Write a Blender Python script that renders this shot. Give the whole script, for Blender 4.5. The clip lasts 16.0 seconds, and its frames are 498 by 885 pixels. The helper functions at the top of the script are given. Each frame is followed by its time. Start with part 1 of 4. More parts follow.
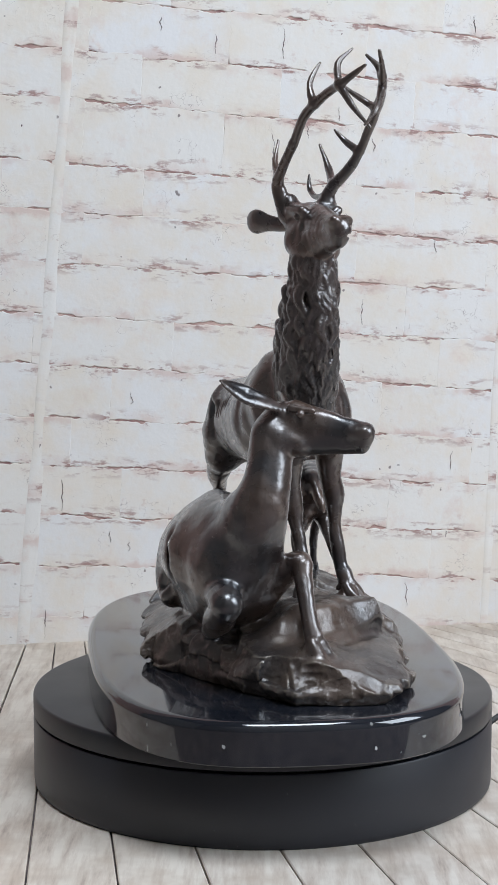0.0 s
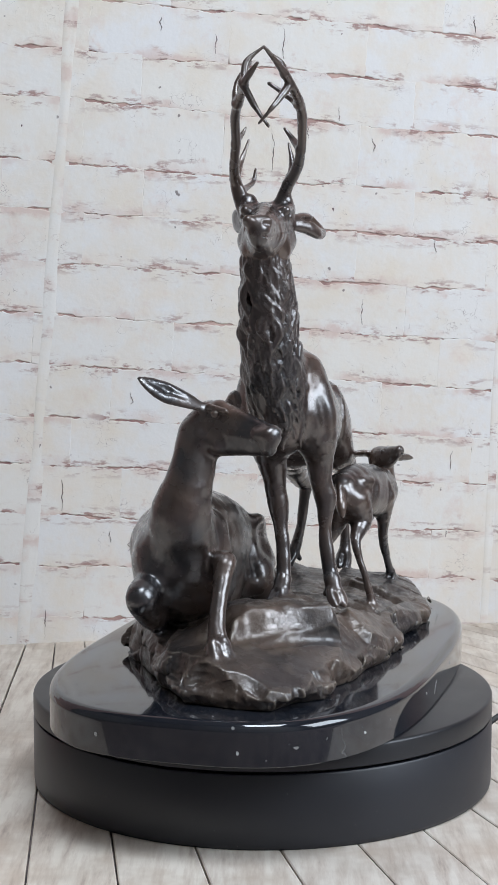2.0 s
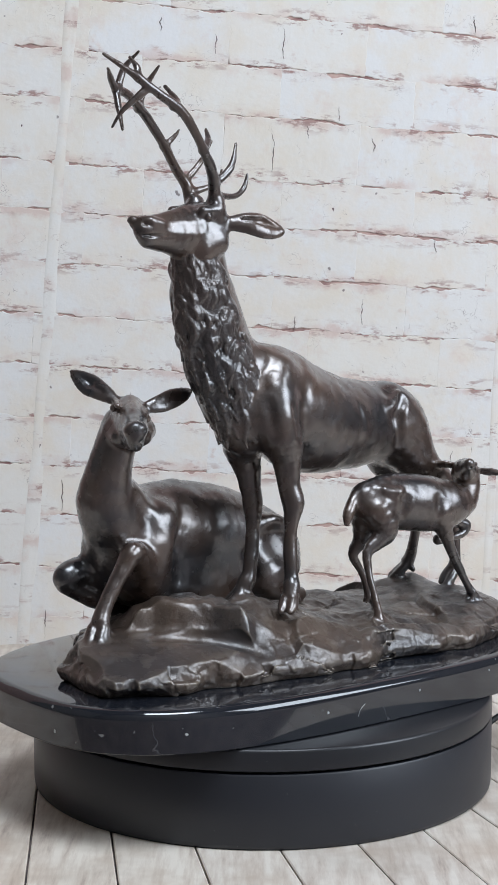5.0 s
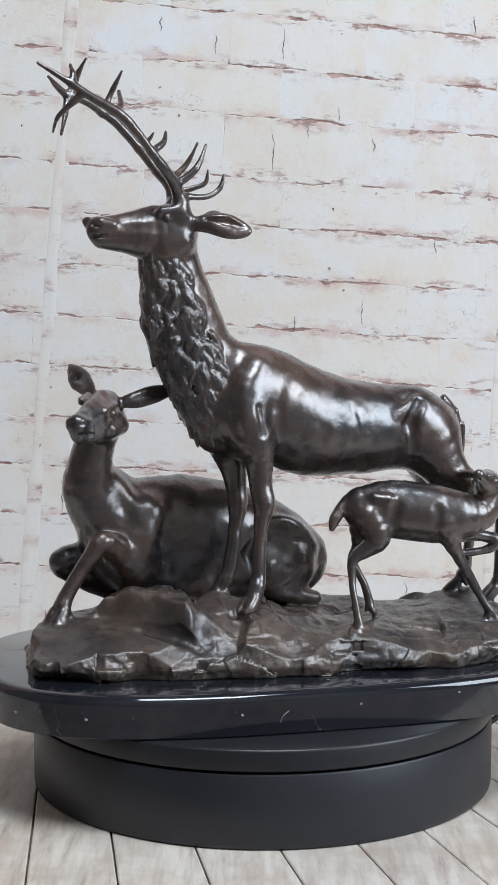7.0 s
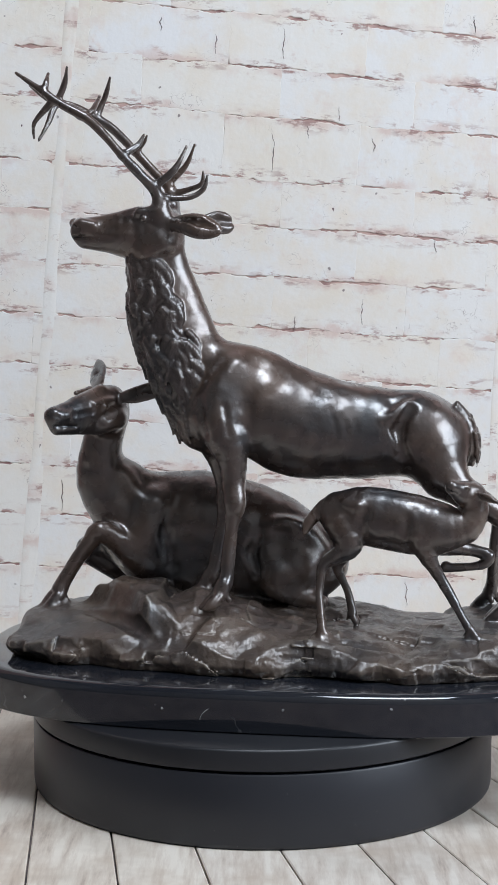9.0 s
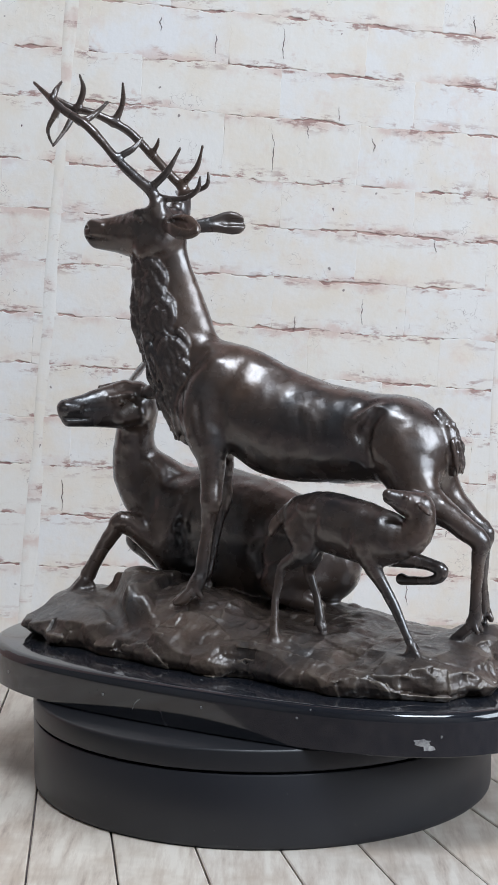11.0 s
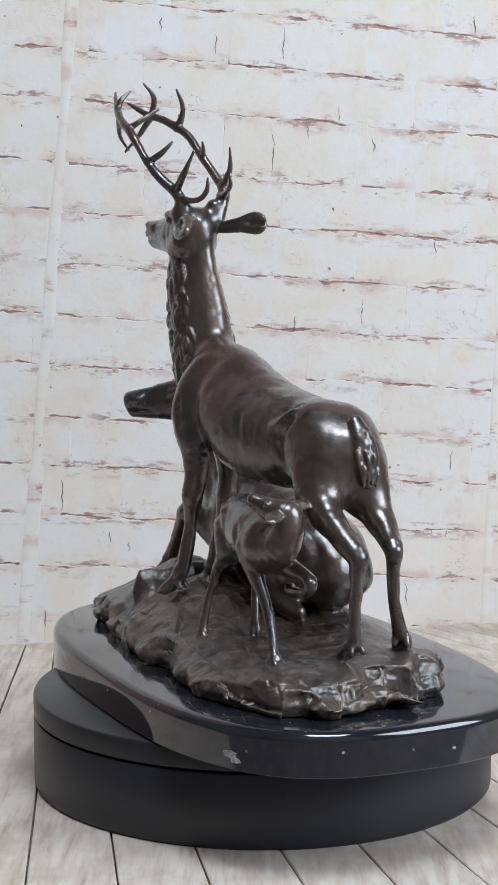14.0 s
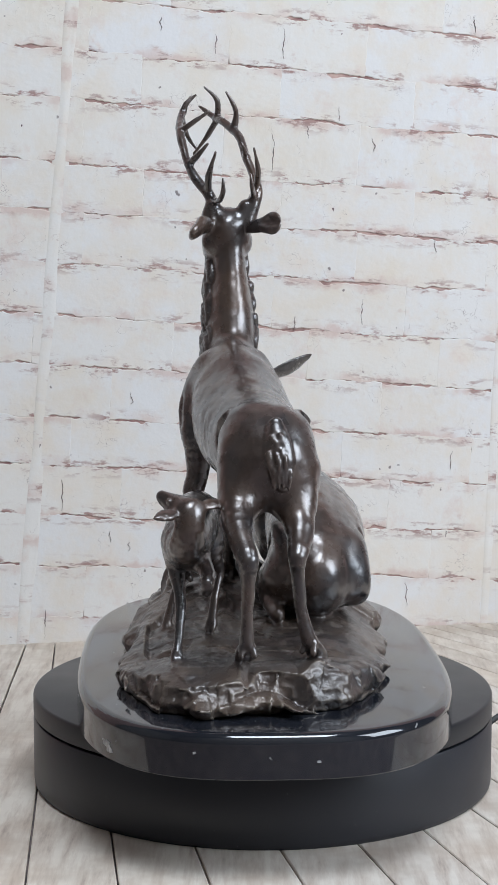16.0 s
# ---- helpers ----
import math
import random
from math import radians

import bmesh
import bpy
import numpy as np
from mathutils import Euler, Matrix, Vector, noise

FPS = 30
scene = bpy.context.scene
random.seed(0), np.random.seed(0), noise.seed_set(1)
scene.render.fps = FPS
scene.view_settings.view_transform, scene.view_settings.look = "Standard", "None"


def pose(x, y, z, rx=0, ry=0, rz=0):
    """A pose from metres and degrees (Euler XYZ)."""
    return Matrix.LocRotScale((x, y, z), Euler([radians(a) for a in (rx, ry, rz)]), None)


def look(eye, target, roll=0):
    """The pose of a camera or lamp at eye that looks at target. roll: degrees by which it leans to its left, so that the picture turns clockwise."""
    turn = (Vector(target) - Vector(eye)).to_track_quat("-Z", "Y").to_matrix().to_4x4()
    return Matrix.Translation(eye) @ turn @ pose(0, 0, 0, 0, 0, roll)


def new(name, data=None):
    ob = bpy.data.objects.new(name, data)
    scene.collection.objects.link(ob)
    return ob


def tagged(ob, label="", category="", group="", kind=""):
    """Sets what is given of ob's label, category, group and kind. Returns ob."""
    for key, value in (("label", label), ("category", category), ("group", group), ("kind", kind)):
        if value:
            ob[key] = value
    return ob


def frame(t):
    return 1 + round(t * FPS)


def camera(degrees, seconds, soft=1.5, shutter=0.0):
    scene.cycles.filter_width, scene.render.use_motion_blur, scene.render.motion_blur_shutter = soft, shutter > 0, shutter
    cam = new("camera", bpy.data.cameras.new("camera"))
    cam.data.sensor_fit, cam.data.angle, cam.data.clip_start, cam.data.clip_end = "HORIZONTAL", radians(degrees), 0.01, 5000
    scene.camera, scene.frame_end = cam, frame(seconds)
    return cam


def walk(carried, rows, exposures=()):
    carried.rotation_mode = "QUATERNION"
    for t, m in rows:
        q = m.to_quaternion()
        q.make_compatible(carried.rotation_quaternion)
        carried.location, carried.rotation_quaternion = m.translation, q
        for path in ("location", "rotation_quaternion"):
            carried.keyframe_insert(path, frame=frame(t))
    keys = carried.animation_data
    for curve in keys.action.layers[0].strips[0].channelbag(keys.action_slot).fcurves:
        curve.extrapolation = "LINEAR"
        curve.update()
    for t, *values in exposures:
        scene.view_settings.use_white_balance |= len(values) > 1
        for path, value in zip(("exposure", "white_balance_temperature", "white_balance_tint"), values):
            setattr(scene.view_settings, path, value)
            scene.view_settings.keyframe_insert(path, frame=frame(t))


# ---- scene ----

# ---- camera: stands still ----
cam = camera(16.645, 16.0, soft=1.6)
EYE = pose(-0.0119, -1.4630, 0.4590, 90 - 6.457, 0, 0)
walk(cam, [(0.0, EYE), (16.0, EYE)], exposures=[(0.0, 0.0, 6500, 10), (16.0, 0.0, 6500, 10)])

# ---- light: daylight from a skylight before the turntable and a window at the side ----
world = bpy.data.worlds.new("sky")
scene.world = world
world.use_nodes = True
wn = world.node_tree.nodes
sky = wn.new("ShaderNodeTexSky")
sky.sky_type, sky.sun_disc = "NISHITA", False
sky.sun_elevation, sky.sun_rotation = radians(38), radians(200)
world.node_tree.links.new(sky.outputs[0], wn["Background"].inputs[0])
wn["Background"].inputs[1].default_value = 0.12


def window_light(name, eye, target, w, h, power, colour):
    data = bpy.data.lights.new(name, "AREA")
    data.shape, data.size, data.size_y, data.energy, data.color = "RECTANGLE", w, h, power, colour
    ob = new(name, data)
    ob.matrix_basis = look(eye, target)
    return ob


window_light("window_daylight", (1.86, -0.95, 1.35), (0.0, -0.55, 0.7), 1.3, 1.3, 46, (0.81, 0.90, 1.0))
window_light("skylight_daylight", (0.30, -1.10, 2.88), (0.30, -1.099, 0.0), 1.1, 1.0, 58, (0.81, 0.90, 1.0))


# ---- materials ----
def mat(name):
    m = bpy.data.materials.new(name)
    m.use_nodes = True
    return m, m.node_tree.nodes, m.node_tree.links, m.node_tree.nodes["Principled BSDF"]


def texco(n, l, scale=(1, 1, 1), kind="Object"):
    c, mp = n.new("ShaderNodeTexCoord"), n.new("ShaderNodeMapping")
    mp.inputs["Scale"].default_value = scale
    l.new(c.outputs[kind], mp.inputs[0])
    return mp.outputs[0]


def noise_tex(n, l, vec, scale, detail=4, rough=0.55):
    t = n.new("ShaderNodeTexNoise")
    t.inputs["Scale"].default_value, t.inputs["Detail"].default_value, t.inputs["Roughness"].default_value = scale, detail, rough
    l.new(vec, t.inputs["Vector"])
    return t.outputs["Fac"]


def ramp(n, l, fac, *stops):
    r = n.new("ShaderNodeValToRGB")
    while len(r.color_ramp.elements) < len(stops):
        r.color_ramp.elements.new(0.5)
    for e, (p, c) in zip(r.color_ramp.elements, stops):
        e.position, e.color = p, (*c, 1) if len(c) == 3 else c
    l.new(fac, r.inputs[0])
    return r.outputs[0]


def mix(n, l, fac, a, b, mode="MIX"):
    m = n.new("ShaderNodeMix")
    m.data_type, m.blend_type = "RGBA", mode
    for s, v in ((m.inputs[0], fac), (m.inputs[6], a), (m.inputs[7], b)):
        if isinstance(v, (int, float)):
            s.default_value = v
        elif isinstance(v, tuple):
            s.default_value = (*v, 1)
        else:
            l.new(v, s)
    return m.outputs[2]


def bump(n, l, b, height, strength, dist):
    k = n.new("ShaderNodeBump")
    k.inputs["Strength"].default_value, k.inputs["Distance"].default_value = strength, dist
    l.new(height, k.inputs["Height"])
    l.new(k.outputs[0], b.inputs["Normal"])


def bronze(name, dark, warm, light, rough, grain, relief, wear, metal, coat, strands=0):
    m, n, l, b = mat(name)
    v = texco(n, l)
    big, mid, fine = noise_tex(n, l, v, 14, 3), noise_tex(n, l, v, 55, 4), noise_tex(n, l, v, grain, 6, 0.65)
    col = mix(n, l, ramp(n, l, big, (0.38, (0, 0, 0)), (0.66, (1, 1, 1))), dark, warm)
    col = mix(n, l, ramp(n, l, mid, (0.55, (0, 0, 0)), (0.78, (0.4, 0.4, 0.4))), col, light)
    geo = n.new("ShaderNodeNewGeometry")
    edge = ramp(n, l, geo.outputs["Pointiness"], (0.51, (0, 0, 0)), (0.57, (wear, wear, wear)))
    col = mix(n, l, edge, col, light)
    l.new(col, b.inputs["Base Color"])
    l.new(ramp(n, l, fine, (0.3, (rough - 0.07,) * 3), (0.75, (rough + 0.14,) * 3)), b.inputs["Roughness"])
    b.inputs["Metallic"].default_value = metal
    b.inputs["Specular IOR Level"].default_value = 0.5
    b.inputs["Coat Weight"].default_value, b.inputs["Coat IOR"].default_value = coat, 1.85
    l.new(ramp(n, l, mid, (0.3, (0.21,) * 3), (0.7, (0.32,) * 3)), b.inputs["Coat Roughness"])
    b.inputs["Coat Tint"].default_value = (0.88, 0.94, 1.0, 1)
    m1, m2 = n.new("ShaderNodeBump"), n.new("ShaderNodeBump")
    m1.inputs["Strength"].default_value, m1.inputs["Distance"].default_value = 0.22, 0.004
    m2.inputs["Strength"].default_value, m2.inputs["Distance"].default_value = relief, 0.0012
    if strands:
        flow = n.new("ShaderNodeTexNoise")
        flow.inputs["Scale"].default_value, flow.inputs["Detail"].default_value = 60, 2
        l.new(v, flow.inputs["Vector"])
        hair = n.new("ShaderNodeMapping")
        hair.inputs["Scale"].default_value = (1, 1, 0.16)
        l.new(mix(n, l, 0.035, v, flow.outputs["Color"]), hair.inputs[0])
        fine = noise_tex(n, l, hair.outputs[0], strands, 3, 0.5)
        m2.inputs["Distance"].default_value = 0.0035
    l.new(mid, m1.inputs["Height"]), l.new(fine, m2.inputs["Height"])
    l.new(m1.outputs[0], m2.inputs["Normal"])
    l.new(m2.outputs[0], b.inputs["Normal"]), l.new(m2.outputs[0], b.inputs["Coat Normal"])
    return m


BRONZE = bronze("bronze_patina", (0.019, 0.0155, 0.0165), (0.108, 0.059, 0.037), (0.15, 0.098, 0.070), 0.37, 160, 0.10, 0.45, 0.46, 1.0)
MANE = bronze("bronze_mane_patina", (0.017, 0.0145, 0.0155), (0.060, 0.038, 0.030), (0.15, 0.11, 0.088), 0.36, 160, 0.30, 0.8, 0.42, 0.8, strands=260)
ROCK = bronze("bronze_rock_patina", (0.040, 0.031, 0.028), (0.118, 0.078, 0.055), (0.25, 0.20, 0.15), 0.42, 230, 0.40, 0.8, 0.32, 0.55)


def marble_material():
    m, n, l, b = mat("black_marble")
    v = texco(n, l)
    w = n.new("ShaderNodeTexVoronoi")
    w.feature = "DISTANCE_TO_EDGE"
    w.inputs["Scale"].default_value = 9
    d = n.new("ShaderNodeTexNoise")
    d.inputs["Scale"].default_value, d.inputs["Detail"].default_value = 12, 5
    l.new(v, d.inputs["Vector"])
    l.new(mix(n, l, 0.12, v, d.outputs["Color"]), w.inputs["Vector"])
    vein = ramp(n, l, w.outputs["Distance"], (0.0, (1, 1, 1)), (0.006, (0, 0, 0)))
    part_mask = ramp(n, l, noise_tex(n, l, v, 16, 2), (0.60, (0, 0, 0)), (0.68, (0.6, 0.6, 0.6)))
    specks = ramp(n, l, noise_tex(n, l, v, 130, 1), (0.755, (0, 0, 0)), (0.79, (0.7, 0.7, 0.7)))
    cloud = mix(n, l, ramp(n, l, noise_tex(n, l, v, 7, 4), (0.4, (0, 0, 0)), (0.7, (1, 1, 1))), (0.009, 0.0105, 0.015), (0.018, 0.020, 0.026))
    col = mix(n, l, mix(n, l, 1.0, vein, part_mask, "MULTIPLY"), cloud, (0.30, 0.30, 0.30))
    l.new(mix(n, l, specks, col, (0.34, 0.34, 0.33)), b.inputs["Base Color"])
    b.inputs["Roughness"].default_value = 0.09
    b.inputs["Specular IOR Level"].default_value = 0.55
    b.inputs["Coat Weight"].default_value, b.inputs["Coat IOR"].default_value, b.inputs["Coat Roughness"].default_value = 0.5, 1.6, 0.04
    return m


def black_plastic(name, base, rough):
    m, n, l, b = mat(name)
    v = texco(n, l)
    dust = ramp(n, l, noise_tex(n, l, v, 420, 1), (0.79, (0, 0, 0)), (0.82, (0.35, 0.35, 0.35)))
    smear = noise_tex(n, l, v, 6, 5)
    col = mix(n, l, smear, base, tuple(c * 1.5 for c in base))
    l.new(mix(n, l, dust, col, (0.30, 0.30, 0.31)), b.inputs["Base Color"])
    l.new(ramp(n, l, smear, (0.3, (rough - 0.06,) * 3), (0.7, (rough + 0.1,) * 3)), b.inputs["Roughness"])
    bump(n, l, b, noise_tex(n, l, v, 900, 2), 0.04, 0.0004)
    return m


def brick_material():
    m, n, l, b = mat("whitewashed_brick_print")
    v = texco(n, l)
    info = n.new("ShaderNodeObjectInfo")
    shift = n.new("ShaderNodeVectorMath")
    shift.operation = "ADD"
    sc = n.new("ShaderNodeVectorMath")
    sc.operation = "SCALE"
    sc.inputs[0].default_value, sc.inputs["Scale"].default_value = (7.1, 3.3, 5.7), 1
    l.new(info.outputs["Random"], sc.inputs["Scale"])
    l.new(v, shift.inputs[0]), l.new(sc.outputs[0], shift.inputs[1])
    v = shift.outputs[0]
    big, mid, fine = noise_tex(n, l, v, 16, 4, 0.6), noise_tex(n, l, v, 48, 5, 0.65), noise_tex(n, l, v, 170, 5)
    hue = mix(n, l, info.outputs["Random"], (0.750, 0.736, 0.732), (0.765, 0.728, 0.680))
    col = mix(n, l, ramp(n, l, big, (0.46, (0, 0, 0)), (0.70, (0.75, 0.75, 0.75))), hue, (0.76, 0.67, 0.575))
    col = mix(n, l, ramp(n, l, mid, (0.64, (0, 0, 0)), (0.73, (0.55, 0.55, 0.55))), col, (0.60, 0.47, 0.42))
    place = n.new("ShaderNodeNewGeometry").outputs["Position"]
    tan = ramp(n, l, noise_tex(n, l, place, 8.5, 5, 0.68), (0.48, (0, 0, 0)), (0.66, (0.75, 0.75, 0.75)))
    col = mix(n, l, tan, col, (0.735, 0.655, 0.555))
    rosy = ramp(n, l, noise_tex(n, l, place, 19, 6, 0.72), (0.57, (0, 0, 0)), (0.70, (0.45, 0.45, 0.45)))
    col = mix(n, l, rosy, col, (0.69, 0.555, 0.495))
    crack = n.new("ShaderNodeTexNoise")
    crack.inputs["Scale"].default_value, crack.inputs["Detail"].default_value = 60, 2
    l.new(v, crack.inputs["Vector"])
    pit = ramp(n, l, crack.outputs["Fac"], (0.755, (0, 0, 0)), (0.78, (0.8, 0.8, 0.8)))
    col = mix(n, l, pit, col, (0.14, 0.11, 0.11))
    parts = n.new("ShaderNodeSeparateXYZ")
    own = n.new("ShaderNodeTexCoord")
    l.new(own.outputs["Object"], parts.inputs[0])
    rim = n.new("ShaderNodeMath")
    rim.operation = "PINGPONG"
    rim.inputs[1].default_value = 0.030
    l.new(parts.outputs["Z"], rim.inputs[0])
    fray = n.new("ShaderNodeMath")
    fray.operation = "MULTIPLY_ADD"
    fray.inputs[1].default_value = -0.032
    l.new(mid, fray.inputs[0]), l.new(rim.outputs[0], fray.inputs[2])
    shift2 = n.new("ShaderNodeMath")
    shift2.operation = "ADD"
    shift2.inputs[1].default_value = 0.0125
    l.new(fray.outputs[0], shift2.inputs[0])
    stain = ramp(n, l, shift2.outputs[0], (0.0, (0.62, 0.62, 0.62)), (0.0065, (0, 0, 0)))
    patch = ramp(n, l, noise_tex(n, l, v, 11, 3, 0.6), (0.47, (0, 0, 0)), (0.60, (1, 1, 1)))
    col = mix(n, l, mix(n, l, 1.0, stain, patch, "MULTIPLY"), col, (0.62, 0.45, 0.40))
    strokes = n.new("ShaderNodeMapping")
    strokes.inputs["Scale"].default_value = (0.30, 1, 1)
    l.new(v, strokes.inputs[0])
    crumb = ramp(n, l, noise_tex(n, l, strokes.outputs[0], 105, 6, 0.72), (0.53, (0, 0, 0)), (0.60, (1, 1, 1)))
    near = ramp(n, l, rim.outputs[0], (0.003, (1, 1, 1)), (0.015, (0, 0, 0)))
    torn = ramp(n, l, noise_tex(n, l, place, 14, 4, 0.6), (0.40, (0, 0, 0)), (0.54, (1, 1, 1)))
    col = mix(n, l, mix(n, l, 1.0, mix(n, l, 1.0, crumb, near, "MULTIPLY"), torn, "MULTIPLY"), col, (0.36, 0.225, 0.205))
    net = n.new("ShaderNodeTexVoronoi")
    net.feature = "DISTANCE_TO_EDGE"
    net.inputs["Scale"].default_value = 22
    l.new(mix(n, l, 0.10, v, crack.outputs["Color"]), net.inputs["Vector"])
    line = ramp(n, l, net.outputs["Distance"], (0.0, (1, 1, 1)), (0.010, (0, 0, 0)))
    where = ramp(n, l, noise_tex(n, l, v, 26, 3), (0.56, (0, 0, 0)), (0.66, (0.85, 0.85, 0.85)))
    col = mix(n, l, mix(n, l, 1.0, line, where, "MULTIPLY"), col, (0.20, 0.14, 0.14))
    l.new(col, b.inputs["Base Color"])
    b.inputs["Roughness"].default_value = 0.75
    b.inputs["Specular IOR Level"].default_value = 0.25
    bump(n, l, b, mix(n, l, 0.4, mid, fine), 0.35, 0.002)
    return m


def simple(name, lo, hi, scale, rough, stretch=(1, 1, 1), relief=0.1):
    m, n, l, b = mat(name)
    v = texco(n, l, stretch)
    t = noise_tex(n, l, v, scale, 6, 0.6)
    l.new(ramp(n, l, t, (0.32, lo), (0.68, hi)), b.inputs["Base Color"])
    b.inputs["Roughness"].default_value = rough
    bump(n, l, b, t, relief, 0.001)
    return m


def plank_material():
    m, n, l, b = mat("whitewashed_plank_print")
    info = n.new("ShaderNodeObjectInfo")
    v0 = texco(n, l, (26, 3.0, 10))
    sh = n.new("ShaderNodeVectorMath")
    sh.operation = "ADD"
    l.new(v0, sh.inputs[0]), l.new(info.outputs["Random"], sh.inputs[1])
    grain = noise_tex(n, l, sh.outputs[0], 3.5, 7, 0.65)
    patch = noise_tex(n, l, texco(n, l), 13, 4)
    col = ramp(n, l, grain, (0.27, (0.34, 0.27, 0.24)), (0.41, (0.635, 0.56, 0.50)), (0.58, (0.80, 0.75, 0.69)))
    col = mix(n, l, ramp(n, l, patch, (0.50, (0, 0, 0)), (0.70, (0.7, 0.7, 0.7))), col, (0.52, 0.42, 0.345))
    wide = noise_tex(n, l, n.new("ShaderNodeNewGeometry").outputs["Position"], 5.5, 5, 0.65)
    col = mix(n, l, ramp(n, l, wide, (0.46, (0, 0, 0)), (0.64, (0.6, 0.6, 0.6))), col, (0.44, 0.375, 0.32))
    tone = mix(n, l, info.outputs["Random"], (0.88, 0.86, 0.84), (1.0, 0.97, 0.92))
    l.new(mix(n, l, 1.0, col, tone, "MULTIPLY"), b.inputs["Base Color"])
    b.inputs["Roughness"].default_value = 0.55
    bump(n, l, b, grain, 0.25, 0.001)
    return m


MARBLE = marble_material()
DRUM = black_plastic("satin_black_plastic", (0.0145, 0.0155, 0.0200), 0.38)
DISC = black_plastic("black_disc_top", (0.013, 0.0135, 0.016), 0.32)
BRICK, PLANK = brick_material(), plank_material()
MORTAR = simple("pinkish_mortar_print", (0.24, 0.125, 0.12), (0.66, 0.47, 0.41), 90, 0.9, stretch=(0.4, 1, 1), relief=0.5)
GROOVE = simple("dark_floor_joint", (0.11, 0.09, 0.094), (0.30, 0.245, 0.225), 30, 0.9)
PLASTER = simple("room_plaster", (0.20, 0.19, 0.18), (0.27, 0.255, 0.24), 9, 0.9)
CABLE = simple("black_rubber", (0.012, 0.012, 0.013), (0.03, 0.03, 0.03), 60, 0.5)
CRACK = simple("dark_crack", (0.05, 0.035, 0.04), (0.24, 0.17, 0.17), 160, 0.9)
CHIP = simple("pale_marble_chip", (0.22, 0.22, 0.23), (0.62, 0.62, 0.61), 260, 0.35)


# ---- mesh helpers ----
def mesh_from(name, verts, faces, materials, smooth=False):
    me = bpy.data.meshes.new(name)
    me.from_pydata([tuple(v) for v in verts], [], faces)
    for m in materials:
        me.materials.append(m)
    if smooth:
        me.polygons.foreach_set("use_smooth", [True] * len(me.polygons))
    me.update()
    return me


def part(name, bm, material, parent, label=""):
    me = bpy.data.meshes.new(name)
    bmesh.ops.recalc_face_normals(bm, faces=bm.faces)
    bm.to_mesh(me)
    bm.free()
    me.materials.append(material)
    ob = new(name, me)
    if parent:
        ob.parent = parent
    return tagged(ob, label)


def lathe(profile, steps=96):
    """A turned solid about z from (radius, z) pairs."""
    bm = bmesh.new()
    rings = []
    for r, z in profile:
        rings.append([bm.verts.new((r * math.cos(2 * math.pi * i / steps), r * math.sin(2 * math.pi * i / steps), z)) for i in range(steps)])
    for a, b in zip(rings, rings[1:]):
        for i in range(steps):
            bm.faces.new((a[i], a[(i + 1) % steps], b[(i + 1) % steps], b[i])).smooth = True
    bm.faces.new(rings[0][::-1]), bm.faces.new(rings[-1])
    return bm


def box(bm, lo, hi):
    vs = [bm.verts.new((x, y, z)) for x in (lo[0], hi[0]) for y in (lo[1], hi[1]) for z in (lo[2], hi[2])]
    for f in ((0, 1, 3, 2), (4, 6, 7, 5), (0, 4, 5, 1), (2, 3, 7, 6), (0, 2, 6, 4), (1, 5, 7, 3)):
        bm.faces.new([vs[i] for i in f])


def sharp(ob, degrees=35):
    for e in ob.data.edges:
        e.use_edge_sharp = False
    ob.data.set_sharp_from_angle(angle=radians(degrees))
    return ob


# ---- the room that closes the place ----
def room():
    lo, hi, top, th = (-2.2, -2.1), (1.9, 1.1), 2.9, 0.12

    def wall(name, boxes, label):
        bm = bmesh.new()
        for a, b in boxes:
            box(bm, a, b)
        return tagged(part(name, bm, PLASTER, None), label, "wall", kind="structure")

    wall("wall_north", [((lo[0], hi[1], 0), (hi[0], hi[1] + th, top))], "plain grey plaster wall behind the backdrop")
    wall("wall_west", [((lo[0] - th, lo[1], 0), (lo[0], hi[1], top))], "plain grey plaster wall of the room")
    x0, x1 = hi[0], hi[0] + th
    wall("wall_east", [((x0, lo[1], 0), (x1, -1.65, top)), ((x0, -0.25, 0), (x1, hi[1], top)), ((x0, -1.65, 0), (x1, -0.25, 0.65)), ((x0, -1.65, 2.05), (x1, -0.25, top))], "plain grey plaster wall with a window opening")
    y0, y1 = lo[1] - th, lo[1]
    wall("wall_south", [((lo[0], y0, 0), (hi[0], y1, top))], "plain grey plaster wall of the room")
    bm = bmesh.new()
    xa, xb, ya, yb = -0.30, 0.90, -1.65, -0.55
    box(bm, (lo[0] - th, lo[1] - th, top), (xa, hi[1] + th, top + 0.1))
    box(bm, (xb, lo[1] - th, top), (hi[0] + th, hi[1] + th, top + 0.1))
    box(bm, (xa, lo[1] - th, top), (xb, ya, top + 0.1))
    box(bm, (xa, yb, top), (xb, hi[1] + th, top + 0.1))
    tagged(part("ceiling", bm, PLASTER, None), "plain grey plaster ceiling with a skylight opening", "ceiling", kind="structure")
    bm = bmesh.new()
    box(bm, (lo[0] - th, lo[1] - th, -0.12), (hi[0] + th, hi[1] + th, -0.006))
    return tagged(part("floor", bm, GROOVE, None), "floor with printed whitewashed wooden planks and dark joints", "floor", kind="structure")


FLOOR = room()


# ---- sculpture: round limbs blended on a grid, then skinned ----
def smooth_path(pts, cuts):
    p = np.array(pts, float)
    fine = []
    for i in range(len(p) - 1):
        a, b, c, d = p[max(i - 1, 0)], p[i], p[i + 1], p[min(i + 2, len(p) - 1)]
        for t in np.linspace(0, 1, cuts + 1)[:-1]:
            fine.append(0.5 * (2 * b + (c - a) * t + (2 * a - 5 * b + 4 * c - d) * t * t + (3 * b - a - 3 * c + d) * t ** 3))
    return fine + [p[-1]]


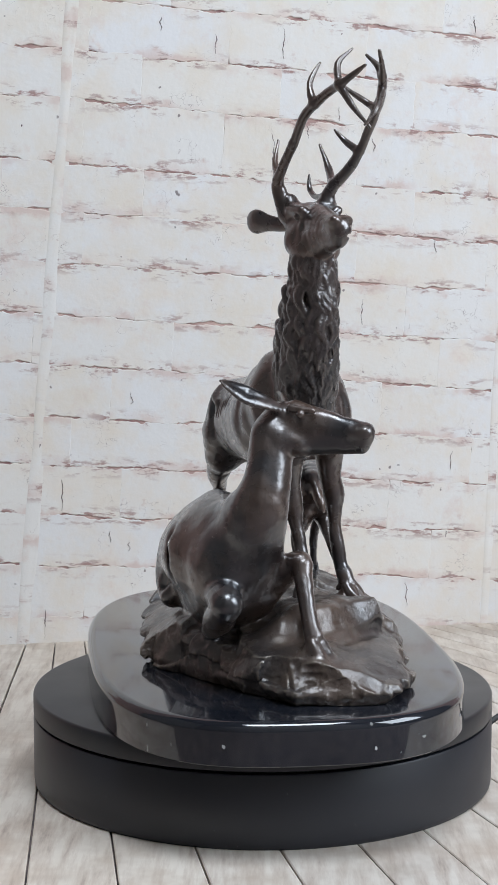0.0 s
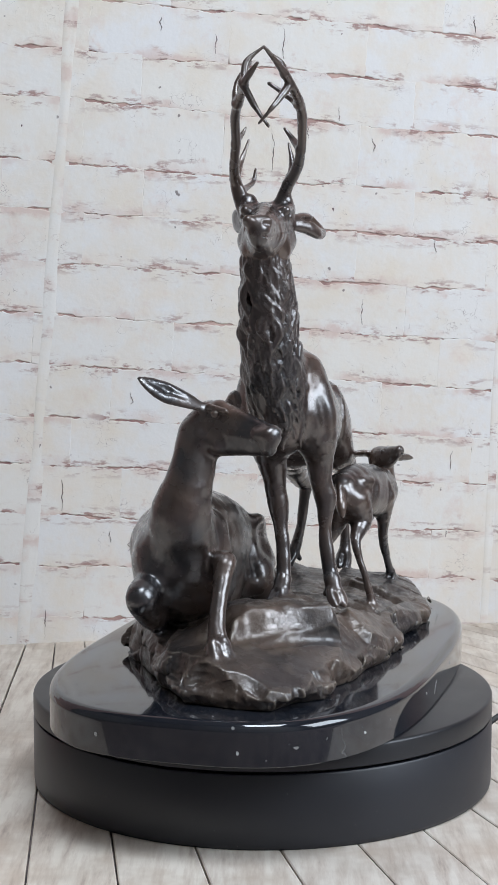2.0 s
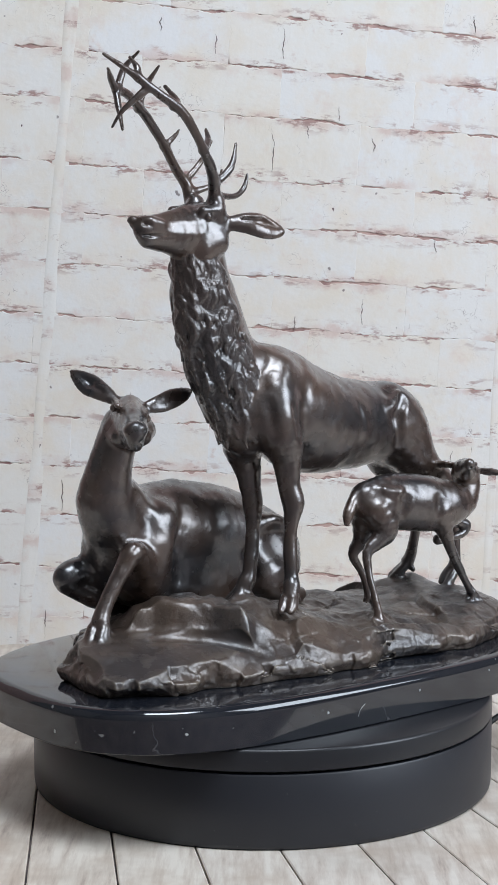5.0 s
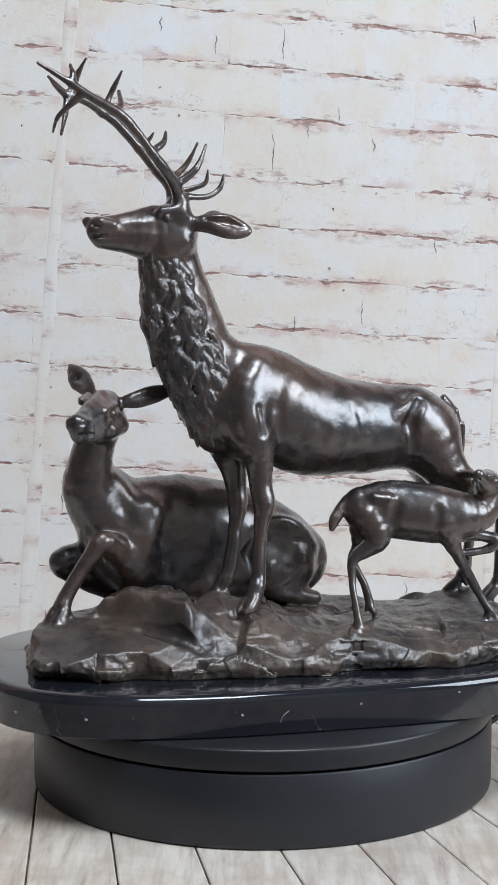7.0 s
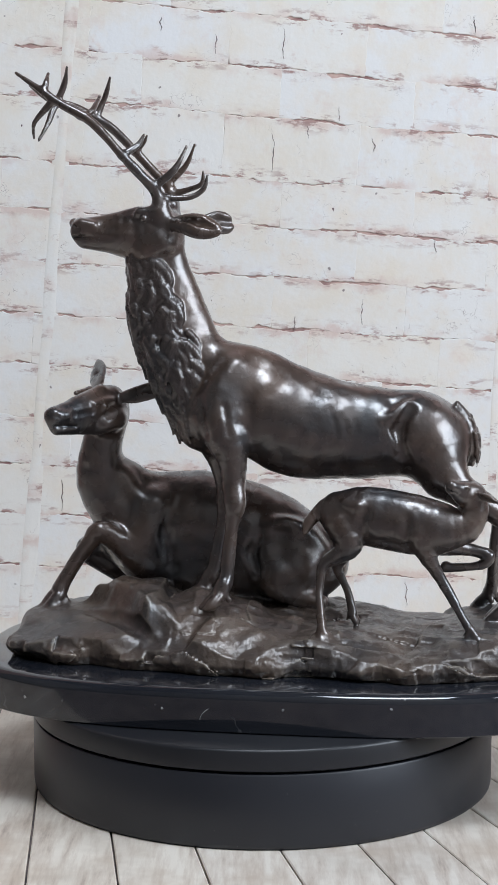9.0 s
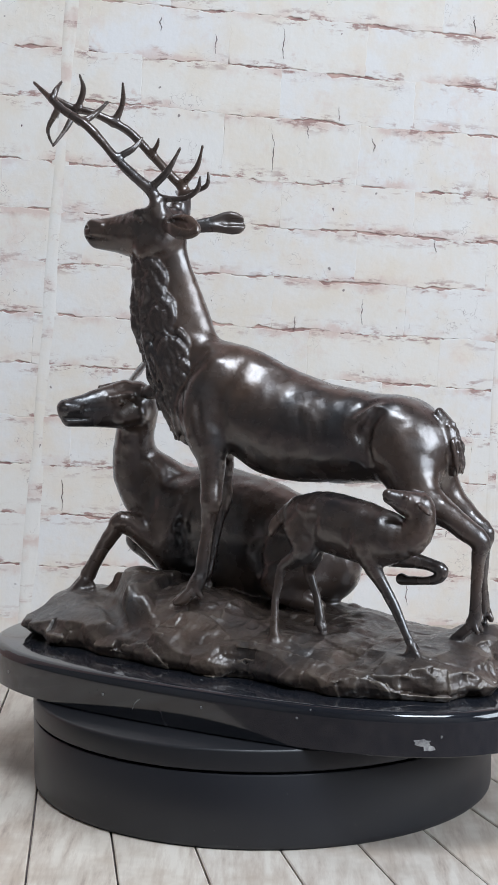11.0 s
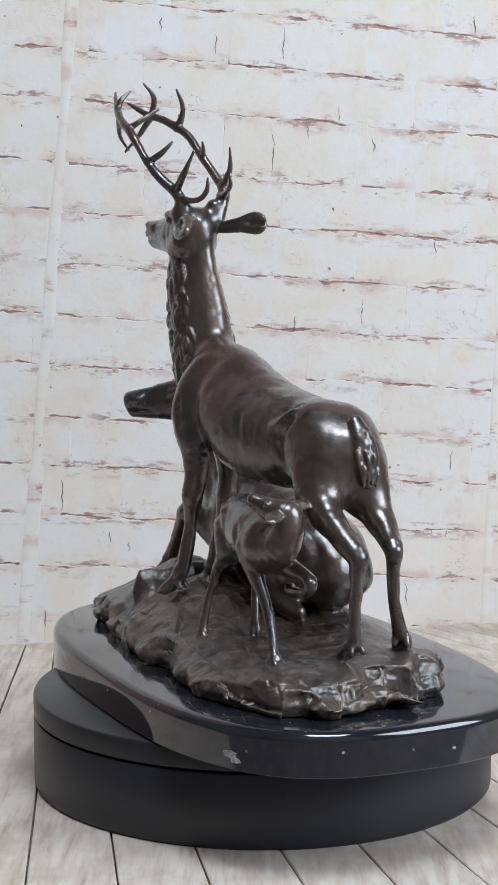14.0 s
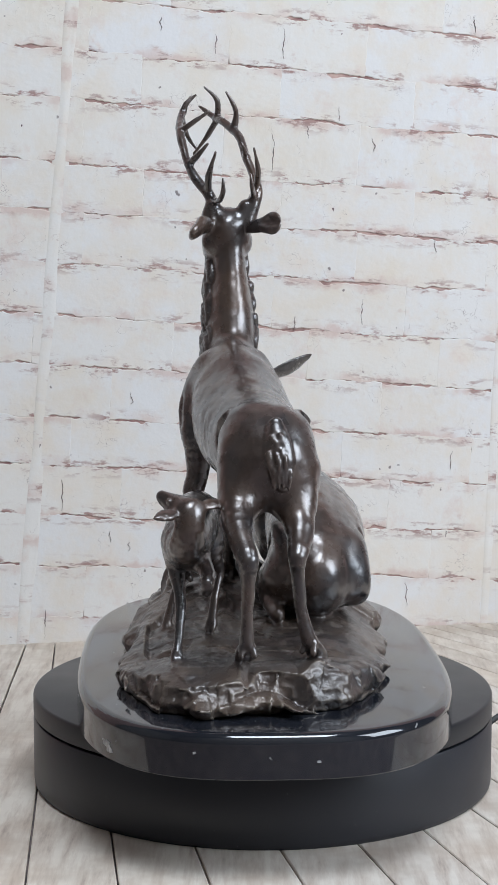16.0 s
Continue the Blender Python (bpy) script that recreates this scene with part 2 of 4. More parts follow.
class Grid:
    def __init__(self, lo, hi, step):
        self.lo, self.step = np.array(lo), step
        self.n = np.ceil((np.array(hi) - self.lo) / step).astype(int)
        self.f = np.full(self.n, 0.05, np.float32)

    def window(self, lo, hi):
        a = np.clip(np.floor((np.array(lo) - self.lo) / self.step).astype(int), 0, self.n)
        b = np.clip(np.ceil((np.array(hi) - self.lo) / self.step).astype(int) + 1, 0, self.n)
        sl = tuple(slice(i, j) for i, j in zip(a, b))
        ax = [(np.arange(i, j) * self.step + o).astype(np.float32) for i, j, o in zip(a, b, self.lo)]
        return sl, np.meshgrid(*ax, indexing="ij", sparse=True)

    def blend(self, sl, d, k):
        f = self.f[sl]
        h = np.clip(0.5 + 0.5 * (f - d) / k, 0, 1)
        self.f[sl] = f * (1 - h) + d * h - k * h * (1 - h)

    def groove(self, *pts, k=0.006):
        """Cuts a soft channel along (x, y, z, radius)."""
        for a, b in zip(pts, pts[1:]):
            a, b = np.array(a, float), np.array(b, float)
            r = max(a[3], b[3]) + k
            sl, (x, y, z) = self.window(np.minimum(a, b)[:3] - r, np.maximum(a, b)[:3] + r)
            ab = b[:3] - a[:3]
            h = np.clip(((x - a[0]) * ab[0] + (y - a[1]) * ab[1] + (z - a[2]) * ab[2]) / (ab @ ab + 1e-12), 0, 1)
            d = (a[3] + h * (b[3] - a[3])) - np.sqrt((x - a[0] - h * ab[0]) ** 2 + (y - a[1] - h * ab[1]) ** 2 + (z - a[2] - h * ab[2]) ** 2)
            f = self.f[sl]
            h = np.clip(0.5 + 0.5 * (d - f) / k, 0, 1)
            self.f[sl] = (f * (1 - h) + d * h + k * h * (1 - h)).astype(np.float32)

    def carve(self, c, r, k=0.004):
        c = np.array(c)
        sl, (x, y, z) = self.window(c - r - k, c + r + k)
        d = r - np.sqrt((x - c[0]) ** 2 + (y - c[1]) ** 2 + (z - c[2]) ** 2)
        f = self.f[sl]
        h = np.clip(0.5 + 0.5 * (d - f) / k, 0, 1)
        self.f[sl] = f * (1 - h) + d * h + k * h * (1 - h)

    def limb(self, *pts, k=0.006, flat=None, thin=1.0, cuts=3):
        """A smooth chain of tapered round pieces (x, y, z, radius); flat and thin squash it along one direction."""
        pts = [np.array(q, float) for q in (smooth_path(pts, cuts) if len(pts) > 2 else pts)]
        pad = max(q[3] for q in pts) * max(1, thin) + k + 0.003
        low, high = np.min(pts, 0)[:3] - pad, np.max(pts, 0)[:3] + pad
        whole, _ = self.window(low, high)
        field = np.full(self.f[whole].shape, 0.05, np.float32)
        start = [w.start for w in whole]
        nrm = np.array(flat, float) / np.linalg.norm(flat) if flat is not None else np.zeros(3)
        pull = 1 / thin - 1
        for a, b in zip(pts, pts[1:]):
            r = max(a[3], b[3]) * max(1, thin) + k + 0.003
            sl, (x, y, z) = self.window(np.minimum(a, b)[:3] - r, np.maximum(a, b)[:3] + r)
            ab = b[:3] - a[:3]
            ab = ab + (ab @ nrm) * pull * nrm
            px, py, pz = x - a[0], y - a[1], z - a[2]
            if flat is not None:
                t = (px * nrm[0] + py * nrm[1] + pz * nrm[2]) * pull
                px, py, pz = px + t * nrm[0], py + t * nrm[1], pz + t * nrm[2]
            h = np.clip((px * ab[0] + py * ab[1] + pz * ab[2]) / (ab @ ab + 1e-12), 0, 1)
            vx, vy, vz = px - h * ab[0], py - h * ab[1], pz - h * ab[2]
            d = np.sqrt(vx * vx + vy * vy + vz * vz) - (a[3] + h * (b[3] - a[3]))
            if flat is not None and thin < 1:
                d = d * (0.5 + 0.5 * thin)
            own = tuple(slice(max(q.start - o, 0), max(q.stop - o, 0)) for q, o in zip(sl, start))
            np.minimum(field[own], d[tuple(slice(0, m) for m in field[own].shape)].astype(np.float32), out=field[own])
        self.blend(whole, field, k)

    def soften(self, passes):
        for _ in range(passes):
            for axis in range(3):
                m = np.moveaxis(self.f, axis, 0)
                m[1:-1] = 0.25 * m[:-2] + 0.5 * m[1:-1] + 0.25 * m[2:]

    def skin(self):
        """Vertices and quads of the zero surface."""
        f, n = self.f, self.n
        inside = f < 0
        cells = np.zeros(n - 1, np.int8)
        for i in (0, 1):
            for j in (0, 1):
                for k in (0, 1):
                    cells += inside[i:n[0] - 1 + i, j:n[1] - 1 + j, k:n[2] - 1 + k]
        idx = np.argwhere((cells > 0) & (cells < 8))
        number = np.full(n - 1, -1, np.int32)
        number[tuple(idx.T)] = np.arange(len(idx))
        total, count = np.zeros((len(idx), 3)), np.zeros((len(idx), 1))
        quads = []
        for axis in range(3):
            e = np.eye(3, dtype=int)[axis]
            o1, o2 = np.eye(3, dtype=int)[(axis + 1) % 3], np.eye(3, dtype=int)[(axis + 2) % 3]
            for s1 in (0, 1):
                for s2 in (0, 1):
                    a = idx + s1 * o1 + s2 * o2
                    fa, fb = f[tuple(a.T)], f[tuple((a + e).T)]
                    cross = (fa < 0) != (fb < 0)
                    t = np.where(cross, fa / np.where(cross, fa - fb, 1), 0)
                    total += np.where(cross[:, None], a + t[:, None] * e, 0)
                    count += cross[:, None]
            lo = [slice(None)] * 3
            hi = [slice(None)] * 3
            lo[axis], hi[axis] = slice(0, -1), slice(1, None)
            sa, sb = inside[tuple(lo)], inside[tuple(hi)]
            for flip in (False, True):
                g = np.argwhere((sa & ~sb) if not flip else (~sa & sb))
                g = g[(g[:, (axis + 1) % 3] > 0) & (g[:, (axis + 2) % 3] > 0)]
                g = g[(g < np.array(n) - 1).all(1)]
                q = np.stack([number[tuple((g - o1 - o2).T)], number[tuple((g - o2).T)], number[tuple(g.T)], number[tuple((g - o1).T)]], 1)
                quads.append(q[:, ::-1] if flip else q)
        q = np.concatenate(quads)
        q = q[(q >= 0).all(1)]
        return total / np.maximum(count, 1) * self.step + self.lo, q


def lattice_noise(x, y, z, scale, seed):
    """Smooth noise in -1..1 on broadcast arrays."""
    rng = np.random.RandomState(seed)
    table = rng.uniform(-1, 1, (32, 32, 32)).astype(np.float32)
    out = 0
    cs = []
    for v in (x, y, z):
        v = v * scale + 100
        i = np.floor(v).astype(int)
        t = v - i
        cs.append((i % 32, (i + 1) % 32, t * t * (3 - 2 * t)))
    for a in (0, 1):
        for b in (0, 1):
            for c in (0, 1):
                w = (cs[0][2] if a else 1 - cs[0][2]) * (cs[1][2] if b else 1 - cs[1][2]) * (cs[2][2] if c else 1 - cs[2][2])
                out = out + w * table[cs[0][a], cs[1][b], cs[2][c]]
    return out


GLO, GHI, STEP = (-0.2445, -0.1305, 0.1095), (0.2505, 0.1305, 0.6165), 0.0012
ROCK_CELLS = int((0.2283 - GLO[2]) / STEP)


def rock_height(x, y):
    e = (np.abs((x - 0.007) / 0.232) ** 3 + np.abs((y + 0.0065) / 0.110) ** 3) ** (1 / 3)
    h = 0.128 + 0.021 * (1 - np.clip(e, 0, 1.1) ** 3)
    for cx, cy, sx, sy, a in ((-0.045, -0.045, 0.055, 0.050, 0.024), (-0.075, 0.055, 0.075, 0.040, 0.014), (0.020, 0.055, 0.05, 0.035, 0.008),
                              (0.205, 0.015, 0.035, 0.05, 0.014), (-0.185, -0.025, 0.035, 0.035, 0.010), (0.09, -0.045, 0.03, 0.025, 0.003), (0.195, -0.062, 0.03, 0.03, 0.008), (0.066, -0.085, 0.025, 0.02, 0.003)):
        h = h + a * np.exp(-((x - cx) / sx) ** 2 - ((y - cy) / sy) ** 2)
    # a raised shelf with a steep broken front edge
    jag = 0.006 * lattice_noise(x, y, 0 * x, 60, 33) + 0.008 * lattice_noise(x, y, 0 * x, 24, 34)
    front = -0.042 - 0.80 * np.clip(x + 0.137, -0.01, 0.058) - 0.30 * np.clip(x + 0.079, 0, 0.06) + jag
    shelf = 0.170 - 0.55 * np.clip(x + 0.078, 0, 1) + 0.003 * lattice_noise(x, y, 0 * x, 30, 35) + 0.004 * lattice_noise(x, y, 0 * x, 75, 36)
    mask = 1.0
    for d in ((y - front) / 0.0022, (0.005 - y) / 0.008, (x + 0.142 + jag) / 0.004, (-0.025 - x) / 0.008):
        mask = mask / (1 + np.exp(-np.clip(d, -30, 30)))
    h = h + mask * np.clip(shelf - h, 0, 1)
    return h


def facets(x, y, z, scale, seed):
    """Crisp chips in -1..1: a tilted plane of its own in each warped cell."""
    rng = np.random.RandomState(seed)
    table = rng.uniform(-1, 1, (4, 16, 16, 16)).astype(np.float32)
    at, rest = [], []
    for n, v in enumerate((x, y, z)):
        w = v * scale + 0.55 * lattice_noise(x, y, z, scale * 0.7, seed + n + 1) + 100
        i = np.floor(w).astype(np.int32)
        at.append(i % 16), rest.append((w - i - 0.5).astype(np.float32))
    at = tuple(at)
    return 0.5 * table[0][at] + sum(table[n + 1][at] * rest[n] for n in range(3))


def build_rock(g):
    sl, (x, y, z) = g.window((-0.245, -0.128, 0.110), (0.250, 0.128, 0.20))
    warp = lattice_noise(x, y, z * 0.5, 15, 5) * 0.009 + lattice_noise(x, y, z, 42, 6) * 0.004
    xx, yy = x - 0.007, y + 0.0065
    e = (np.abs(xx / 0.232) ** 3.6 + np.abs(yy / (0.110 - 0.01 * np.clip(x, -0.2, 0.15))) ** 3.6) ** (1 / 3.6)
    side = np.maximum((e - 1) * 0.105, -0.6 * x + 0.8 * y - 0.126)
    side = side + warp * 0.8 + np.clip(z - 0.122, 0, 1) * 0.35
    rough = np.clip(lattice_noise(x, y, 0 * z, 13, 21) * 1.6 + 0.45, 0.12, 1.0)
    chip = np.maximum(lattice_noise(x, y, z, 34, 8), lattice_noise(x, y, z, 52, 18))
    crag = chip * 0.0034 * rough + np.abs(lattice_noise(x, y, z, 95, 9)) * 0.0014 * rough + np.abs(lattice_noise(x, y, z, 210, 10)) * 0.0005 * rough + lattice_noise(x, y, z, 26, 31) * 0.002
    ledge = np.clip(lattice_noise(x, y, 0 * z, 17, 12) - 0.05, 0, 0.10) * 0.075
    top = (z - rock_height(x, y) - ledge + 0.003) * 0.8 + crag
    edge = lattice_noise(x, y, z * 1.6, 40, 14) * 0.003 + chip * 0.004 + np.abs(lattice_noise(x, y, z * 1.4, 110, 15)) * 0.0014 + np.clip(0.124 - z, 0, 1) * 0.5
    side_chip = facets(x, y, z * 1.2, 27, 51) * 0.0036 + facets(x, y, z, 75, 61) * 0.0007
    top_chip = facets(x, y, z * 0.6, 30, 71) * 0.0024 * np.clip(rough - 0.45, 0, 1)
    d = np.maximum(np.maximum(top + top_chip, side + edge + side_chip), 0.1146 - z)
    g.f[sl] = np.minimum(g.f[sl], d.astype(np.float32))


def build_stag(g):
    g.limb((-0.034, -0.033, 0.325, 0.030), (-0.010, -0.0240, 0.334, 0.040), (0.026, -0.0165, 0.3135, 0.0450), (0.065, -0.0105, 0.307, 0.0420),
           (0.109, -0.0020, 0.3045, 0.0380), (0.136, 0.0045, 0.303, 0.0355), (0.150, 0.007, 0.301, 0.0290), k=0.012, flat=(0, 1, 0), thin=0.95)
    g.limb((-0.0835, -0.0310, 0.460, 0.0220), (-0.0815, -0.0310, 0.440, 0.0245), (-0.0770, -0.0305, 0.416, 0.0295), (-0.0705, -0.0300, 0.390, 0.0335),
           (-0.060, -0.0295, 0.362, 0.0345), (-0.052, -0.0300, 0.340, 0.0330), (-0.042, -0.0315, 0.316, 0.0285), k=0.012, flat=(-0.25, 1, 0), thin=0.64)
    # withers, shoulders, ribs and haunches
    g.limb((-0.034, -0.031, 0.366, 0.014), (-0.010, -0.027, 0.3625, 0.016), (0.020, -0.021, 0.350, 0.014), (0.050, -0.016, 0.338, 0.013), k=0.014)
    g.limb((-0.016, -0.047, 0.360, 0.011), (-0.024, -0.053, 0.340, 0.016), (-0.025, -0.056, 0.318, 0.018), (-0.019, -0.055, 0.300, 0.016), k=0.010)
    g.limb((-0.018, -0.008, 0.360, 0.012), (-0.026, -0.004, 0.340, 0.017), (-0.030, -0.008, 0.315, 0.018), (-0.034, -0.018, 0.295, 0.015), k=0.010)
    g.limb((0.132, -0.011, 0.316, 0.022), (0.148, -0.010, 0.293, 0.0260), (0.157, -0.015, 0.270, 0.0195), k=0.012)
    g.limb((0.136, 0.016, 0.315, 0.020), (0.149, 0.017, 0.290, 0.0240), (0.158, 0.023, 0.266, 0.0185), k=0.012)
    g.soften(10)
    for q in (-1, 1):
        f = 0.001 + q * 0.034
        g.limb((0.108, f - 0.002, 0.318, 0.0010), (0.119, f, 0.324, 0.0024), (0.127, f - q * 0.006, 0.333, 0.0022), k=0.007)
        g.groove((0.117, f - q * 0.004, 0.3350, 0.0030), (0.127, f - q * 0.008, 0.3400, 0.0022), k=0.007)
        g.groove((0.131, f - q * 0.001, 0.328, 0.0022), (0.122, f + q * 0.002, 0.311, 0.0030), (0.125, f + q * 0.002, 0.288, 0.0024), k=0.008)
    for i in range(5):
        x = 0.070 + 0.0085 * i
        for side in (-1, 1):
            c = -0.0130 + 0.0017 * i
            g.groove((x - 0.003, c + side * 0.0362, 0.331, 0.0003), (x, c + side * 0.0384, 0.320, 0.0006), (x + 0.003, c + side * 0.0388, 0.307, 0.0003), k=0.0045)
    # head, turned a little to its left
    g.limb((-0.083, -0.032, 0.476, 0.0215), (-0.104, -0.038, 0.4735, 0.0180), (-0.123, -0.0415, 0.4738, 0.0134), (-0.138, -0.0450, 0.4745, 0.0110), (-0.1460, -0.0468, 0.4745, 0.0100),
           k=0.006, flat=(-0.25, 1, 0), thin=0.92)
    g.limb((-0.090, -0.033, 0.460, 0.0155), (-0.118, -0.040, 0.4635, 0.0088), (-0.144, -0.0464, 0.4660, 0.0062), k=0.005)
    g.limb((-0.100, -0.036, 0.4895, 0.0050), (-0.125, -0.042, 0.4835, 0.0040), (-0.147, -0.0469, 0.4812, 0.0034), k=0.006)
    for q in (-1, 1):
        w = 0.25 * 0.02 * q
        g.limb((-0.100 - w, -0.0365 + q * 0.0150, 0.4900, 0.0040), (-0.084 - w, -0.0320 + q * 0.0165, 0.4910, 0.0050), k=0.006)
        g.groove((-0.1000 - w, -0.0365 + q * 0.0195, 0.4850, 0.0018), (-0.0880 - w, -0.0330 + q * 0.0225, 0.4850, 0.0018), k=0.003)
        g.limb((-0.0960 - w, -0.0356 + q * 0.0176, 0.4850, 0.0027), (-0.0963 - w, -0.0356 + q * 0.0172, 0.4850, 0.0027), k=0.0012)
        g.limb((-0.083 - w, -0.032 + q * 0.0110, 0.4660, 0.0115), (-0.095 - w, -0.036 + q * 0.0095, 0.4590, 0.0090), k=0.008)
        g.groove((-0.104 - w, -0.039 + q * 0.0175, 0.4770, 0.0020), (-0.130 - w, -0.044 + q * 0.0125, 0.4770, 0.0018), k=0.005)
        g.limb((-0.1490 - w, -0.0470 + q * 0.0055, 0.4810, 0.0045), (-0.1400 - w, -0.0450 + q * 0.0080, 0.4800, 0.0030), k=0.004)
        g.groove((-0.1555 - w, -0.0484 + q * 0.0050, 0.4790, 0.0016), (-0.1515 - w, -0.0474 + q * 0.0092, 0.4785, 0.0014), k=0.0015)
        g.groove((-0.1560 - w, -0.0485 + q * 0.0040, 0.4702, 0.0014), (-0.1440 - w, -0.0460 + q * 0.0092, 0.4698, 0.0015), (-0.1280 - w, -0.0430 + q * 0.0112, 0.4685, 0.0011), k=0.0015)
        g.limb((-0.078, -0.030 + q * 0.014, 0.487, 0.009), (-0.078, -0.030 + q * 0.015, 0.497, 0.0072), k=0.006)
    g.limb((-0.071, -0.046, 0.4795, 0.0050), (-0.056, -0.052, 0.4800, 0.0090), (-0.042, -0.058, 0.4780, 0.0115), (-0.030, -0.061, 0.4755, 0.0075), (-0.024, -0.063, 0.4745, 0.0020), k=0.004, flat=(0.35, -1, 0.45), thin=0.27)
    g.limb((-0.069, -0.012, 0.4790, 0.0050), (-0.0514, 0.000, 0.4810, 0.0075), (-0.042, 0.0065, 0.4825, 0.0100), (-0.036, 0.010, 0.4815, 0.0095), (-0.032, 0.0125, 0.481, 0.004), k=0.004, flat=(0.55, -0.8, 0.2), thin=0.40)
    g.groove((-0.058, -0.0545, 0.4830, 0.0018), (-0.042, -0.0605, 0.4820, 0.0040), (-0.028, -0.0640, 0.4775, 0.0018), k=0.002)
    g.groove((-0.0514, -0.0045, 0.4835, 0.0020), (-0.040, 0.0035, 0.4845, 0.0040), (-0.029, 0.0120, 0.4830, 0.0028), k=0.003)
    # legs
    g.limb((-0.0194, -0.0545, 0.3015, 0.0170), (-0.0150, -0.0560, 0.2840, 0.0125), (-0.0137, -0.0573, 0.2640, 0.0098), (-0.0119, -0.0605, 0.2487, 0.0092), (-0.0140, -0.0610, 0.2340, 0.0066),
           (-0.0156, -0.0620, 0.2169, 0.0058), (-0.0175, -0.0660, 0.1900, 0.0062), (-0.0195, -0.0690, 0.1810, 0.0074), (-0.0226, -0.0718, 0.1745, 0.0064), k=0.005)
    hoof(g, (-0.0245, -0.0730, 0.1720), (-0.0075, -0.0060, 0))
    g.limb((-0.0355, -0.0184, 0.2925, 0.0150), (-0.0300, -0.0200, 0.2740, 0.0115), (-0.0278, -0.0211, 0.2580, 0.0092), (-0.0268, -0.0234, 0.2440, 0.0092), (-0.0292, -0.0260, 0.2280, 0.0064),
           (-0.0316, -0.0290, 0.2113, 0.0058), (-0.0360, -0.0312, 0.1880, 0.0062), (-0.0390, -0.0315, 0.1810, 0.0074), (-0.0430, -0.0310, 0.1755, 0.0064), k=0.005)
    hoof(g, (-0.0452, -0.0306, 0.1725), (-0.0085, 0.0020, 0))
    g.limb((0.1430, -0.009, 0.290, 0.022), (0.1680, -0.0190, 0.2620, 0.0150), (0.1900, -0.0185, 0.2490, 0.0108), (0.2020, -0.0160, 0.2400, 0.0095), (0.2150, -0.0115, 0.2290, 0.0080), (0.2140, -0.0115, 0.2150, 0.0054),
           (0.2126, -0.0121, 0.1900, 0.0047), (0.2123, -0.0125, 0.1700, 0.0056), (0.2105, -0.0125, 0.1640, 0.0060), k=0.006)
    hoof(g, (0.2080, -0.0130, 0.1600), (-0.0085, -0.0015, 0))
    g.limb((0.1450, 0.024, 0.285, 0.021), (0.1630, 0.0262, 0.2600, 0.0142), (0.1847, 0.0278, 0.2405, 0.0100), (0.2016, 0.0256, 0.2295, 0.0078), (0.2000, 0.0262, 0.2150, 0.0054),
           (0.1978, 0.0284, 0.1900, 0.0047), (0.1965, 0.0330, 0.1690, 0.0056), (0.1945, 0.0355, 0.1630, 0.0060), k=0.006)
    hoof(g, (0.1925, 0.0375, 0.1590), (-0.0075, 0.0045, 0))
    g.limb((0.1670, 0.0095, 0.3260, 0.0060), (0.1755, 0.0120, 0.3110, 0.0100), (0.1785, 0.0130, 0.2950, 0.0100), (0.1785, 0.0140, 0.2800, 0.0055), k=0.0025, flat=(1, 0, 0.25), thin=0.62)
    for q in (-1, 1):
        y = -0.015 + q * 0.046
        g.groove((0.006, y - 0.002, 0.356, 0.002), (0.000, y - 0.006, 0.330, 0.0036), (0.004, y - 0.006, 0.300, 0.003), k=0.007)
        g.groove((-0.042, y - 0.006, 0.335, 0.002), (-0.036, y - 0.008, 0.308, 0.002), k=0.007)
        g.groove((-0.018, y - 0.010, 0.330, 0.001), (-0.014, y - 0.012, 0.308, 0.002), k=0.005)
    rng = random.Random(9)
    for i in range(26):
        e, z = rng.uniform(-0.010, 0.010), rng.uniform(0.288, 0.322)
        x = 0.1845 - max(0, z - 0.305) * 0.45 - abs(e) * 0.25
        g.limb((x, 0.0125 + e, z, 0.0017), (x + 0.0012, 0.0128 + e * 0.9, z - 0.006, 0.0014), (x + 0.0004, 0.0132 + e * 0.75, z - 0.013, 0.0008), k=0.0008)
    # mane locks: curved tapering tufts round the throat and chest
    before = g.f.copy()
    rng = random.Random(4)
    spine = [(-0.0845, -0.0315, 0.455, 0.0215), (-0.0825, -0.0310, 0.440, 0.0235), (-0.0780, -0.0305, 0.416, 0.0285), (-0.0715, -0.0300, 0.390, 0.0325), (-0.061, -0.0295, 0.362, 0.0335), (-0.053, -0.0300, 0.340, 0.0320), (-0.043, -0.0315, 0.316, 0.0275)]
    spread = (1.5, 1.55, 1.7, 1.9, 1.95, 1.6, 1.15)
    total = 250
    for i in range(total):
        t = (i + rng.random()) / total * (len(spine) - 1.3)
        j = int(t)
        a, b = spine[j], spine[j + 1]
        c = [a[m] + (b[m] - a[m]) * (t - j) for m in range(4)]
        turn = rng.uniform(-1, 1) * (spread[j] + (spread[j + 1] - spread[j]) * (t - j))
        co, si = math.cos(turn), math.sin(turn) * 0.66
        ox, oy = -0.970 * co + 0.243 * si, -0.243 * co - 0.970 * si
        tx, ty = 0.970 * math.sin(turn) + 0.243 * math.cos(turn), 0.243 * math.sin(turn) - 0.970 * math.cos(turn)
        x, y, z = c[0] + ox * c[3], c[1] + oy * c[3], c[2] + 0.008
        size = rng.uniform(0.0034, 0.0060)
        drop, swing = rng.uniform(0.022, 0.038), rng.choice((-1, 1)) * rng.uniform(0.002, 0.0065)
        lead = (0.06, 0.10, 0.22, 0.34, 0.38, 0.42, 0.45)[j]
        out = rng.uniform(0.0010, 0.0065) * (0.55 + 0.45 * max(0, co))
        steps = []
